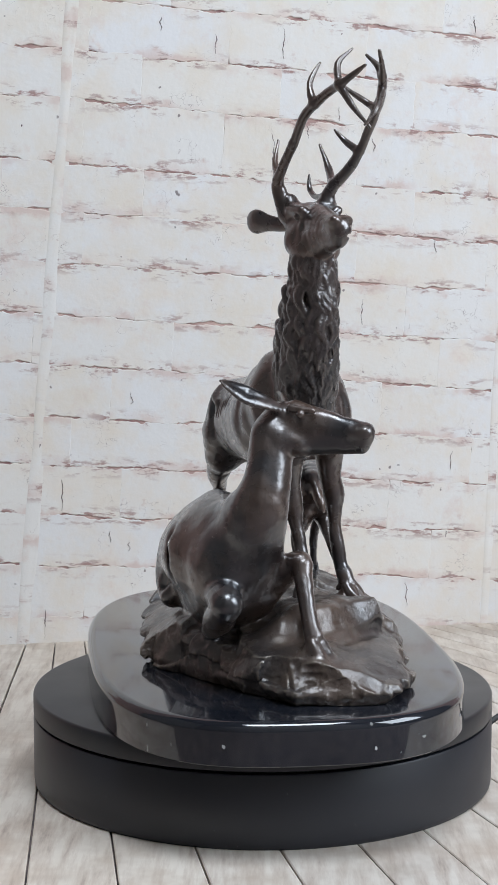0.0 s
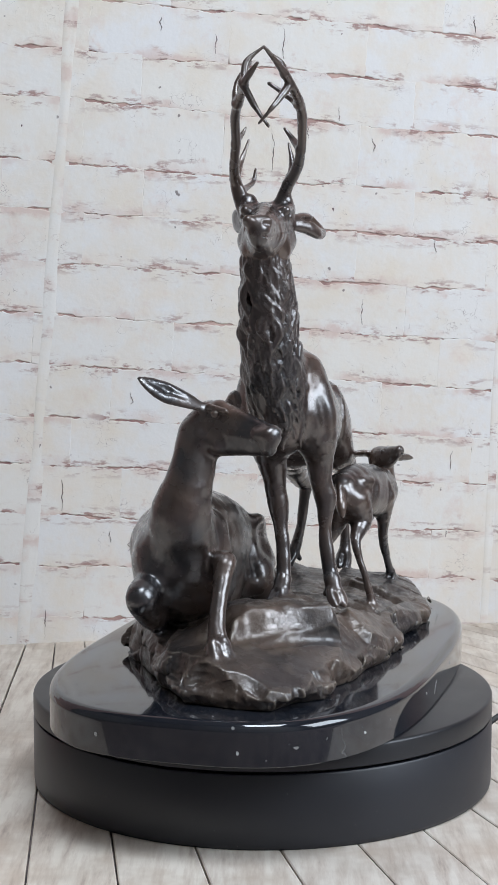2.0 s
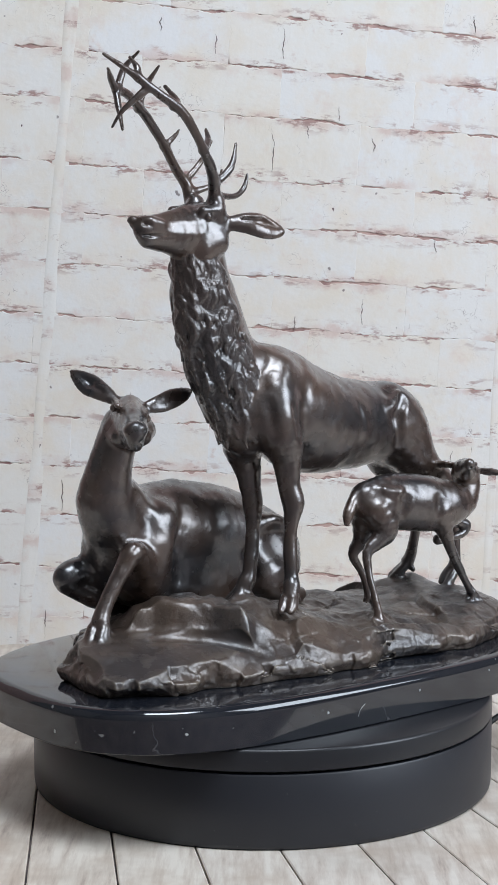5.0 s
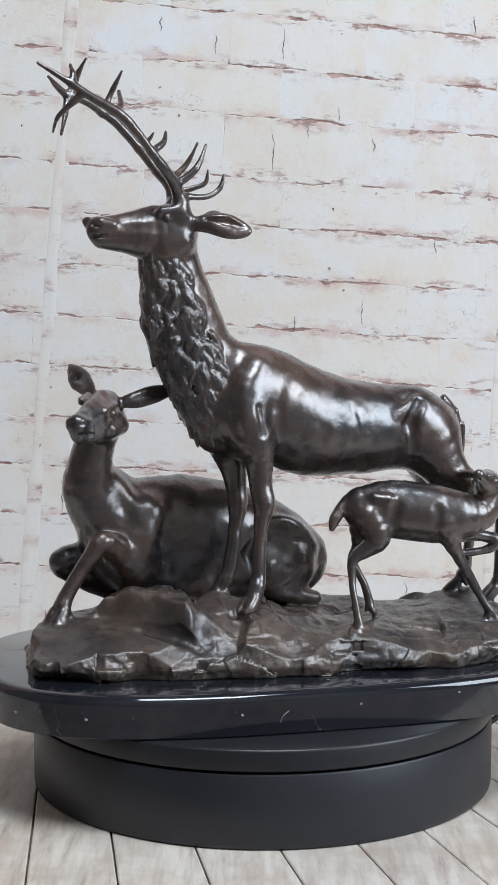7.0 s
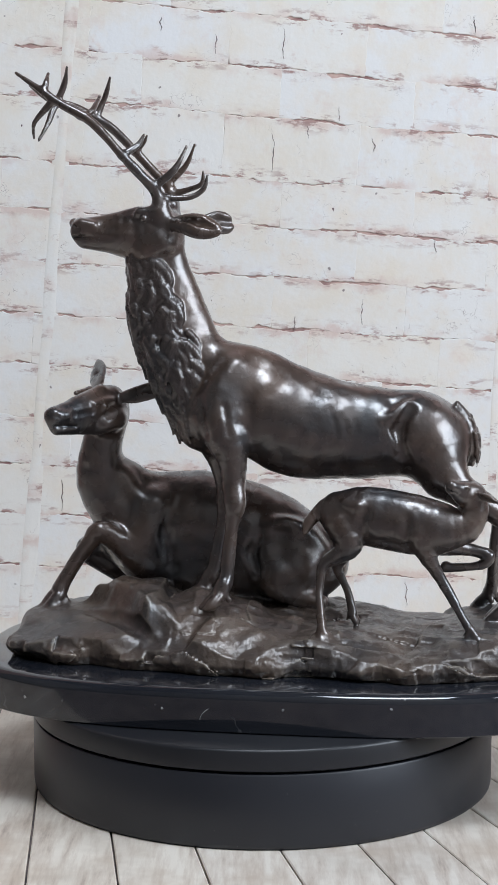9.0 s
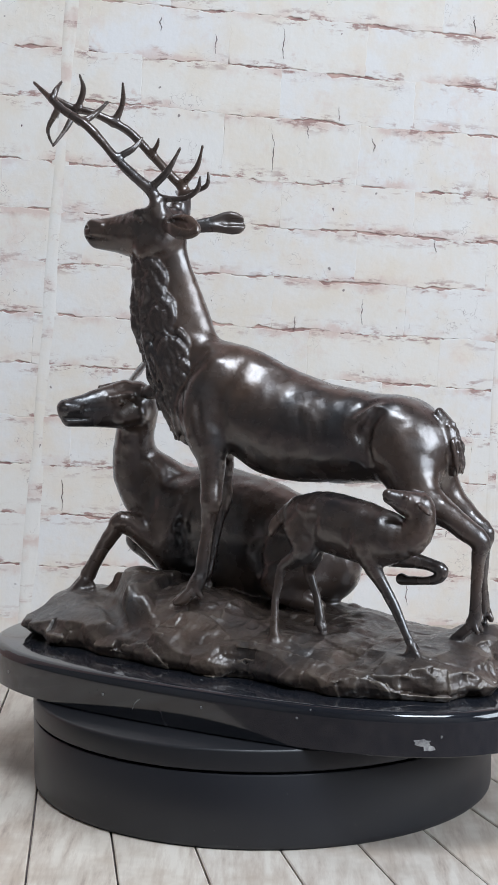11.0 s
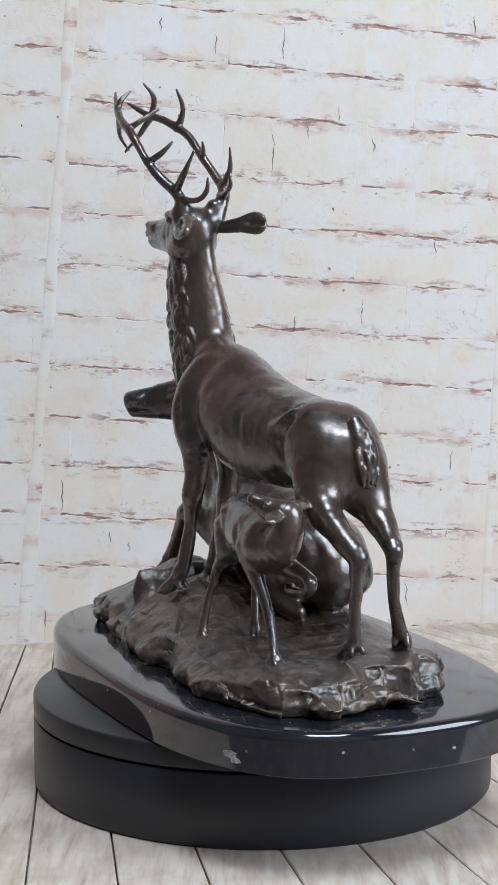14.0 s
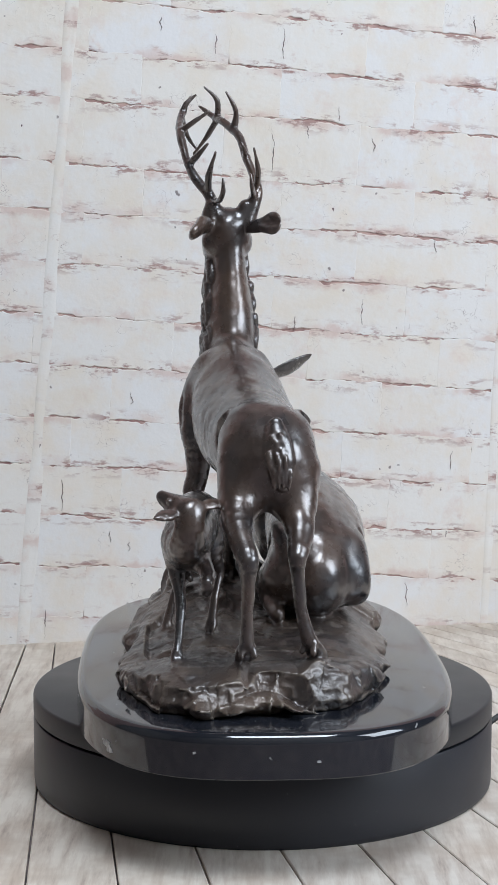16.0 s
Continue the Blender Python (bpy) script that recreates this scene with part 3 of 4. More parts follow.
        for n in range(6):
            q = n / 5
            sway = swing * math.sin(q * 4.9) + swing * 0.6 * q
            lift = out * q ** 0.7 - 0.0008 + (0.0012 * q if co > 0.3 else 0)
            steps.append((x + ox * lift + tx * sway + drop * q * lead, y + oy * lift + ty * sway, z - drop * q, size * (1 - 0.84 * q ** 1.25)))
        g.limb(*steps, k=0.0005, cuts=2)
        for e in (-0.45, 0.5):
            g.limb(*[(x1 + ox * r1 * 0.78 + tx * e * r1, y1 + oy * r1 * 0.78 + ty * e * r1, z1, max(0.0006, r1 * 0.34)) for x1, y1, z1, r1 in steps], k=0.0004, cuts=1)
    g.hair = before - g.f > 0.0002


def hoof(g, at, way, s=1.0):
    """A cloven hoof: two toes side by side and two dew claws behind."""
    x, y, z = at
    n = math.hypot(way[0], way[1])
    sx, sy = -way[1] / n, way[0] / n
    for q in (-1, 1):
        ox, oy = sx * q * 0.0036 * s, sy * q * 0.0036 * s
        g.limb((x + ox, y + oy, z, 0.0044 * s), (x + ox + way[0] * 0.7 * s, y + oy + way[1] * 0.7 * s, z - 0.0060 * s, 0.0048 * s), (x + ox + way[0] * 1.35 * s, y + oy + way[1] * 1.35 * s, z - 0.0090 * s, 0.0026 * s), k=0.0018)
        g.limb((x + ox - way[0] * 0.5, y + oy - way[1] * 0.5, z + 0.003, 0.003 * s), (x + ox * 1.4 - way[0] * 0.9, y + oy * 1.4 - way[1] * 0.9, z - 0.003, 0.0024 * s), k=0.002)


def build_doe(g):
    g.limb((-0.1160, 0.036, 0.208, 0.039), (-0.083, 0.040, 0.2150, 0.0445), (-0.038, 0.041, 0.2095, 0.0455), (0.006, 0.043, 0.1965, 0.0425), (0.036, 0.046, 0.182, 0.0335), k=0.012, flat=(0, 1, 0), thin=0.84)
    g.limb((-0.105, 0.036, 0.185, 0.030), (-0.060, 0.040, 0.176, 0.034), (0.000, 0.043, 0.172, 0.032), k=0.012)
    g.limb((-0.130, 0.024, 0.252, 0.020), (-0.108, 0.034, 0.240, 0.018), (-0.075, 0.044, 0.240, 0.014), k=0.014)
    g.limb((-0.1385, 0.0043, 0.3145, 0.0175), (-0.1475, 0.0080, 0.2845, 0.0185), (-0.1486, 0.0169, 0.2535, 0.0240), (-0.131, 0.0234, 0.225, 0.0285), (-0.116, 0.030, 0.2065, 0.0350), k=0.012)
    g.limb((-0.080, 0.055, 0.212, 0.034), (-0.030, 0.056, 0.205, 0.035), (0.010, 0.056, 0.194, 0.032), k=0.010)
    # shoulder, haunch with folded hind leg
    g.limb((-0.098, 0.012, 0.232, 0.016), (-0.108, 0.012, 0.205, 0.019), (-0.1095, 0.0169, 0.1832, 0.018), k=0.012)
    g.limb((0.026, 0.030, 0.204, 0.020), (0.030, 0.022, 0.182, 0.023), (0.004, 0.013, 0.172, 0.015), k=0.008)
    g.limb((0.014, 0.072, 0.202, 0.017), (0.026, 0.076, 0.176, 0.017), (0.000, 0.079, 0.160, 0.011), k=0.010)
    g.limb((-0.062, 0.045, 0.254, 0.004), (-0.020, 0.046, 0.246, 0.004), (0.014, 0.049, 0.233, 0.004), k=0.012)
    g.soften(10)
    for y in (0.0035, 0.0835):
        g.groove((-0.078, y, 0.242, 0.001), (-0.088, y - 0.004, 0.212, 0.0016), (-0.082, y, 0.182, 0.001), k=0.010)
        g.groove((0.000, y + 0.004, 0.220, 0.002), (-0.010, y + 0.001, 0.195, 0.003), (0.002, y + 0.002, 0.168, 0.002), k=0.009)
        g.groove((-0.125, y, 0.228, 0.002), (-0.112, y - 0.002, 0.205, 0.002), k=0.008)
    g.limb((-0.128, 0.008, 0.262, 0.003), (-0.112, 0.006, 0.238, 0.004), (-0.100, 0.002, 0.215, 0.004), k=0.010)
    g.limb((-0.160, 0.012, 0.262, 0.002), (-0.152, 0.004, 0.236, 0.003), (-0.138, 0.000, 0.214, 0.003), k=0.008)
    # thigh, knee and hock of the folded hind leg
    g.limb((0.002, 0.014, 0.218, 0.0050), (0.018, 0.0125, 0.222, 0.0065), (0.034, 0.016, 0.214, 0.0070), (0.046, 0.022, 0.198, 0.0060), k=0.008)
    g.limb((0.004, 0.012, 0.190, 0.0080), (0.012, 0.008, 0.176, 0.0115), (0.014, 0.007, 0.164, 0.0100), (0.030, 0.009, 0.157, 0.0080), (0.050, 0.013, 0.153, 0.0060), k=0.010)
    # head
    # the face leans towards one side: tilt lowers it across
    d = np.array((-0.44, -0.90))
    tilt = 0.32
    g.limb((-0.1363, -0.0043, 0.3235, 0.0180), (-0.1450, -0.0210, 0.3220, 0.0162), (-0.1580, -0.0470, 0.3180, 0.0116), (-0.1665, -0.0625, 0.3165, 0.0092), k=0.006, flat=(1, -0.45, 0), thin=0.82)
    g.limb((-0.141, -0.014, 0.3370, 0.0050), (-0.156, -0.042, 0.3280, 0.0042), (-0.1682, -0.0660, 0.3220, 0.0038), k=0.006)
    g.limb((-0.139, -0.008, 0.310, 0.0125), (-0.1575, -0.0470, 0.3085, 0.0070), (-0.1655, -0.0620, 0.3080, 0.0052), k=0.005)
    for s in (-1, 1):
        n = np.array((-d[1], d[0])) * s
        h = -s * tilt
        g.groove((-0.1425 + n[0] * 0.0165, -0.0170 + n[1] * 0.0165, 0.3290 + h * 0.016, 0.0016), (-0.1500 + n[0] * 0.0160, -0.0300 + n[1] * 0.0160, 0.3265 + h * 0.016, 0.0014), k=0.003)
        g.limb((-0.1410 + n[0] * 0.0125, -0.0140 + n[1] * 0.0125, 0.3335 + h * 0.013, 0.0026), (-0.1500 + n[0] * 0.0110, -0.0300 + n[1] * 0.0110, 0.3315 + h * 0.013, 0.0022), k=0.004)
        g.limb((-0.1455 + n[0] * 0.0138, -0.0215 + n[1] * 0.0138, 0.3282 + h * 0.014, 0.0028), (-0.1458 + n[0] * 0.0138, -0.0220 + n[1] * 0.0138, 0.3282 + h * 0.014, 0.0028), k=0.0010)
        g.limb((-0.138 + n[0] * 0.011, -0.008 + n[1] * 0.011, 0.313, 0.010), (-0.144 + n[0] * 0.010, -0.019 + n[1] * 0.010, 0.309, 0.007), k=0.006)
        g.limb((-0.1680 + n[0] * 0.0045, -0.0655 + n[1] * 0.0045, 0.3200, 0.0042), (-0.1620 + n[0] * 0.0075, -0.0550 + n[1] * 0.0075, 0.3195, 0.0030), k=0.004)
        g.groove((-0.1725 + n[0] * 0.0050, -0.0725 + n[1] * 0.0050, 0.3195, 0.0015), (-0.1695 + n[0] * 0.0090, -0.0665 + n[1] * 0.0090, 0.3195, 0.0012), k=0.0015)
        g.groove((-0.1740 + n[0] * 0.0050, -0.0735 + n[1] * 0.0050, 0.3110, 0.0012), (-0.1675 + n[0] * 0.0085, -0.0595 + n[1] * 0.0085, 0.3105, 0.0012), (-0.1610 + n[0] * 0.0100, -0.0470 + n[1] * 0.0100, 0.3095, 0.0008), k=0.0015)
        g.groove((-0.152 + n[0] * 0.0140, -0.033 + n[1] * 0.0140, 0.3205, 0.0014), (-0.162 + n[0] * 0.0105, -0.053 + n[1] * 0.0105, 0.3195, 0.0014), k=0.004)
    g.limb((-0.147, 0.000, 0.3370, 0.0045), (-0.151, 0.013, 0.3430, 0.0080), (-0.1550, 0.0265, 0.3485, 0.0100), (-0.159, 0.038, 0.3545, 0.0070), (-0.162, 0.046, 0.3590, 0.0020), k=0.004, flat=(-0.6, -0.5, 0.65), thin=0.34)
    g.limb((-0.125, -0.010, 0.3310, 0.0045), (-0.112, -0.011, 0.3335, 0.0075), (-0.099, -0.010, 0.3370, 0.0085), (-0.087, -0.008, 0.3400, 0.0065), (-0.077, -0.005, 0.3425, 0.0020), k=0.003, flat=(0.1, -1.0, 0.5), thin=0.38)
    g.groove((-0.1540, 0.0100, 0.3460, 0.0030), (-0.1580, 0.0232, 0.3520, 0.0044), (-0.1620, 0.0375, 0.3585, 0.0024), k=0.002)
    g.groove((-0.113, -0.0155, 0.3360, 0.0016), (-0.099, -0.0150, 0.3395, 0.0030), (-0.086, -0.0120, 0.3420, 0.0018), k=0.002)
    # forelegs: one stretched, one folded under
    g.limb((-0.1095, 0.0169, 0.1832, 0.0180), (-0.1298, -0.0060, 0.2050, 0.0120), (-0.1424, -0.0175, 0.2135, 0.0098), (-0.1500, -0.0188, 0.2045, 0.0076), (-0.1629, -0.0204, 0.1876, 0.0062), (-0.1730, -0.0222, 0.1710, 0.0068), (-0.1770, -0.0240, 0.1630, 0.0078), k=0.006)
    hoof(g, (-0.1800, -0.0262, 0.1570), (-0.0050, -0.0045, 0), 1.25)
    g.limb((-0.1158, 0.0365, 0.1872, 0.0200), (-0.1500, 0.0437, 0.1895, 0.0140), (-0.1700, 0.0425, 0.1870, 0.0125), (-0.1580, 0.0450, 0.1780, 0.0120), (-0.1397, 0.0470, 0.1680, 0.0120), (-0.1145, 0.0514, 0.1540, 0.0075), k=0.006)


def build_fawn(g):
    g.limb((0.076, -0.052, 0.2420, 0.0185), (0.1005, -0.055, 0.2405, 0.0243), (0.1283, -0.058, 0.2365, 0.0250), (0.152, -0.060, 0.2335, 0.0230), k=0.008, flat=(0, 1, 0), thin=0.82)
    g.limb((0.158, -0.060, 0.2330, 0.0185), (0.178, -0.058, 0.2350, 0.0145), (0.1860, -0.0560, 0.2480, 0.0120), (0.1840, -0.0560, 0.2590, 0.0112), k=0.007)
    g.limb((0.1840, -0.0565, 0.2605, 0.0118), (0.1785, -0.0640, 0.2640, 0.0092), (0.1735, -0.0715, 0.2680, 0.0064), (0.1695, -0.0775, 0.2710, 0.0048), k=0.004)
    g.limb((0.1690, -0.0770, 0.2672, 0.0030), (0.1765, -0.0665, 0.2600, 0.0050), k=0.004)
    g.groove((0.1640, -0.0800, 0.2690, 0.0008), (0.1690, -0.0805, 0.2680, 0.0010), (0.1755, -0.0745, 0.2640, 0.0007), k=0.001)
    g.limb((0.1910, -0.0650, 0.2620, 0.0032), (0.1990, -0.0730, 0.2610, 0.0060), (0.2060, -0.0810, 0.2595, 0.0018), k=0.003, flat=(0.5, 0.4, 1), thin=0.40)
    g.limb((0.1820, -0.0470, 0.2640, 0.0032), (0.1750, -0.0390, 0.2660, 0.0058), (0.1660, -0.0320, 0.2655, 0.0018), k=0.003, flat=(0.4, 0.5, 1), thin=0.40)
    for sx, sy in ((0.1815, -0.0720), (0.1725, -0.0610)):
        g.limb((sx, sy, 0.2690, 0.0024), (sx + 0.0003, sy, 0.2690, 0.0024), k=0.001)
    for q in (-1, 1):
        g.limb((0.082, -0.053 + q * 0.014, 0.2520, 0.0036), (0.094, -0.054 + q * 0.017, 0.2500, 0.0042), k=0.005)
        g.groove((0.098, -0.054 + q * 0.022, 0.2440, 0.0030), (0.094, -0.054 + q * 0.022, 0.2250, 0.0030), k=0.007)
        g.groove((0.134, -0.058 + q * 0.022, 0.2440, 0.0025), (0.136, -0.058 + q * 0.022, 0.2280, 0.0025), k=0.006)
    g.limb((0.0790, -0.058, 0.2347, 0.0165), (0.0850, -0.0640, 0.2190, 0.0115), (0.0770, -0.0650, 0.2100, 0.0078), (0.0640, -0.0660, 0.2000, 0.0050), (0.0622, -0.0700, 0.1850, 0.0036), (0.0621, -0.0740, 0.1739, 0.0033), (0.0645, -0.0790, 0.1540, 0.0037), (0.0657, -0.0805, 0.1475, 0.0038), k=0.003)
    hoof(g, (0.0660, -0.0812, 0.1455), (0.0035, -0.0045, 0), 0.58)
    g.limb((0.0787, -0.046, 0.2294, 0.0150), (0.0775, -0.041, 0.2080, 0.0082), (0.0713, -0.0365, 0.1940, 0.0047), (0.0760, -0.038, 0.1830, 0.0036), (0.0810, -0.0400, 0.1725, 0.0033), (0.0855, -0.0420, 0.1560, 0.0037), k=0.003)
    hoof(g, (0.0862, -0.0424, 0.1535), (0.0050, -0.0015, 0), 0.58)
    g.limb((0.1433, -0.068, 0.2285, 0.0125), (0.1510, -0.068, 0.2090, 0.0072), (0.1590, -0.0655, 0.1950, 0.0050), (0.1670, -0.0640, 0.1814, 0.0046), (0.1800, -0.0655, 0.1589, 0.0037), (0.1850, -0.0660, 0.1520, 0.0041), k=0.003)
    hoof(g, (0.1868, -0.0662, 0.1498), (0.0050, 0.0010, 0), 0.6)
    g.limb((0.1560, -0.0520, 0.2206, 0.0110), (0.1723, -0.0450, 0.2155, 0.0072), (0.1880, -0.0410, 0.2120, 0.0055), (0.1975, -0.0420, 0.2085, 0.0054), (0.1925, -0.0430, 0.2012, 0.0042), (0.1704, -0.0440, 0.1982, 0.0036), (0.1632, -0.0440, 0.1985, 0.0046), k=0.003)
    g.limb((0.0610, -0.052, 0.2480, 0.0046), (0.0510, -0.056, 0.2350, 0.0052), (0.0470, -0.058, 0.2260, 0.0026), k=0.003)


def tine(g, *pts):
    g.limb(*pts, k=0.0022, cuts=4)


def antlers(g):
    tine(g, (-0.0787, -0.0420, 0.4880, 0.0075), (-0.0812, -0.0473, 0.5064, 0.0052), (-0.0916, -0.0588, 0.5206, 0.0044), (-0.1061, -0.0680, 0.5374, 0.0040), (-0.1280, -0.0756, 0.5629, 0.0038), (-0.1526, -0.0777, 0.5770, 0.0036), (-0.1731, -0.0748, 0.5906, 0.0029), (-0.1951, -0.0690, 0.6045, 0.0013))
    tine(g, (-0.0800, -0.0450, 0.5030, 0.0038), (-0.0568, -0.0387, 0.5021, 0.0027), (-0.0443, -0.0349, 0.5092, 0.0023), (-0.0405, -0.0348, 0.5208, 0.0013))
    tine(g, (-0.0830, -0.0490, 0.5110, 0.0038), (-0.0658, -0.0479, 0.5248, 0.0027), (-0.0566, -0.0416, 0.5444, 0.0013))
    tine(g, (-0.1060, -0.0670, 0.5360, 0.0034), (-0.0943, -0.0578, 0.5448, 0.0023), (-0.0910, -0.0495, 0.5540, 0.0013))
    tine(g, (-0.1380, -0.0755, 0.5680, 0.0032), (-0.1300, -0.0690, 0.5725, 0.0025), (-0.1290, -0.0495, 0.5857, 0.0013))
    tine(g, (-0.1690, -0.0750, 0.5880, 0.0029), (-0.1680, -0.0720, 0.5960, 0.0024), (-0.1690, -0.0630, 0.6040, 0.0013))
    tine(g, (-0.1600, -0.0765, 0.5810, 0.0032), (-0.1790, -0.0700, 0.5640, 0.0024), (-0.1830, -0.0600, 0.5513, 0.0013))
    tine(g, (-0.0768, -0.0130, 0.4880, 0.0075), (-0.0794, -0.0052, 0.5102, 0.0052), (-0.0926, -0.0078, 0.5243, 0.0044), (-0.1096, -0.0156, 0.5441, 0.0040), (-0.1301, -0.0225, 0.5641, 0.0038), (-0.1544, -0.0370, 0.5782, 0.0036), (-0.1720, -0.0454, 0.5834, 0.0029), (-0.1860, -0.0600, 0.5950, 0.0013))
    tine(g, (-0.0790, -0.0080, 0.5060, 0.0038), (-0.0625, -0.0087, 0.5101, 0.0025), (-0.0515, -0.0097, 0.5148, 0.0021), (-0.0496, -0.0107, 0.5251, 0.0013))
    tine(g, (-0.0830, -0.0055, 0.5150, 0.0038), (-0.0674, -0.0042, 0.5292, 0.0027), (-0.0577, -0.0077, 0.5478, 0.0013))
    tine(g, (-0.1085, -0.0145, 0.5420, 0.0032), (-0.1000, -0.0170, 0.5496, 0.0022), (-0.0965, -0.0191, 0.5551, 0.0013))
    tine(g, (-0.1400, -0.0270, 0.5700, 0.0034), (-0.1321, -0.0246, 0.5862, 0.0025), (-0.1243, -0.0335, 0.6029, 0.0013))
    tine(g, (-0.1680, -0.0430, 0.5820, 0.0030), (-0.1615, -0.0425, 0.5982, 0.0023), (-0.1555, -0.0544, 0.6101, 0.0013))
    tine(g, (-0.1690, -0.0420, 0.5830, 0.0030), (-0.1727, -0.0535, 0.5646, 0.0024), (-0.1770, -0.0655, 0.5497, 0.0013))


def merge(g, build, lo, hi, k=0.004):
    """Builds one animal on its own stretch of the grid and blends it in."""
    a = np.floor((np.array(lo) - g.lo) / g.step).astype(int)
    one = Grid(g.lo + a * g.step, hi, g.step)
    build(one)
    sl = tuple(slice(i, i + m) for i, m in zip(a, one.n))
    f = g.f[sl]
    one.f = one.f[:f.shape[0], :f.shape[1], :f.shape[2]]
    h = np.clip(0.5 + 0.5 * (f - one.f) / k, 0, 1)
    g.f[sl] = f * (1 - h) + one.f * h - k * h * (1 - h)
    return sl, one


def sculpture():
    g = Grid(GLO, GHI, STEP)
    build_rock(g)
    g.groove((-0.143, -0.052, 0.153, 0.0060), (-0.118, -0.070, 0.153, 0.0085), (-0.092, -0.092, 0.150, 0.0085), (-0.070, -0.106, 0.140, 0.006), k=0.003)
    rock_only = g.f[:, :, :ROCK_CELLS].copy()
    hair = np.zeros(g.n, bool)
    where, stag = merge(g, build_stag, (-0.17, -0.10, 0.14), (0.235, 0.08, 0.515))
    merge(g, build_doe, (-0.21, -0.085, 0.13), (0.07, 0.12, 0.375))
    merge(g, build_fawn, (0.03, -0.11, 0.13), (0.235, -0.02, 0.285))
    hair[where] = stag.hair[tuple(slice(0, m) for m in stag.f.shape)]
    antlers(g)
    v, q = g.skin()
    cell = np.clip(((v - g.lo) / g.step).round().astype(int), 0, np.array(g.n) - 1)
    is_rock = (cell[:, 2] < ROCK_CELLS - 1) & (rock_only[cell[:, 0], cell[:, 1], np.minimum(cell[:, 2], ROCK_CELLS - 1)] < 0.0012)
    is_hair = hair[tuple(cell.T)]
    inner = np.clip(cell, 1, np.array(g.n) - 2)
    grad = np.stack([g.f[tuple((inner + e).T)] - g.f[tuple((inner - e).T)] for e in np.eye(3, dtype=int)], 1)
    grad /= np.linalg.norm(grad, axis=1, keepdims=True) + 1e-9
    worn = lattice_noise(v[:, 0], v[:, 1], v[:, 2], 44, 41) * 0.0006 + lattice_noise(v[:, 0], v[:, 1], v[:, 2], 120, 42) * 0.0004
    v = v + grad * np.where(v[:, 2] < 0.118, 0, worn)[:, None]
    me = bpy.data.meshes.new("statue")
    me.from_pydata(v.tolist(), [], q.tolist())
    me.materials.append(BRONZE), me.materials.append(ROCK), me.materials.append(MANE)
    me.polygons.foreach_set("material_index", np.where(is_rock[q].sum(1) >= 3, 1, np.where(is_hair[q].sum(1) >= 3, 2, 0)).astype(np.int32))
    me.polygons.foreach_set("use_smooth", [True] * len(me.polygons))
    me.update()
    ob = new("statue", me)
    return tagged(ob, "dark brown bronze stag, doe and fawn on a rocky base", "statue")


STATUE = sculpture()


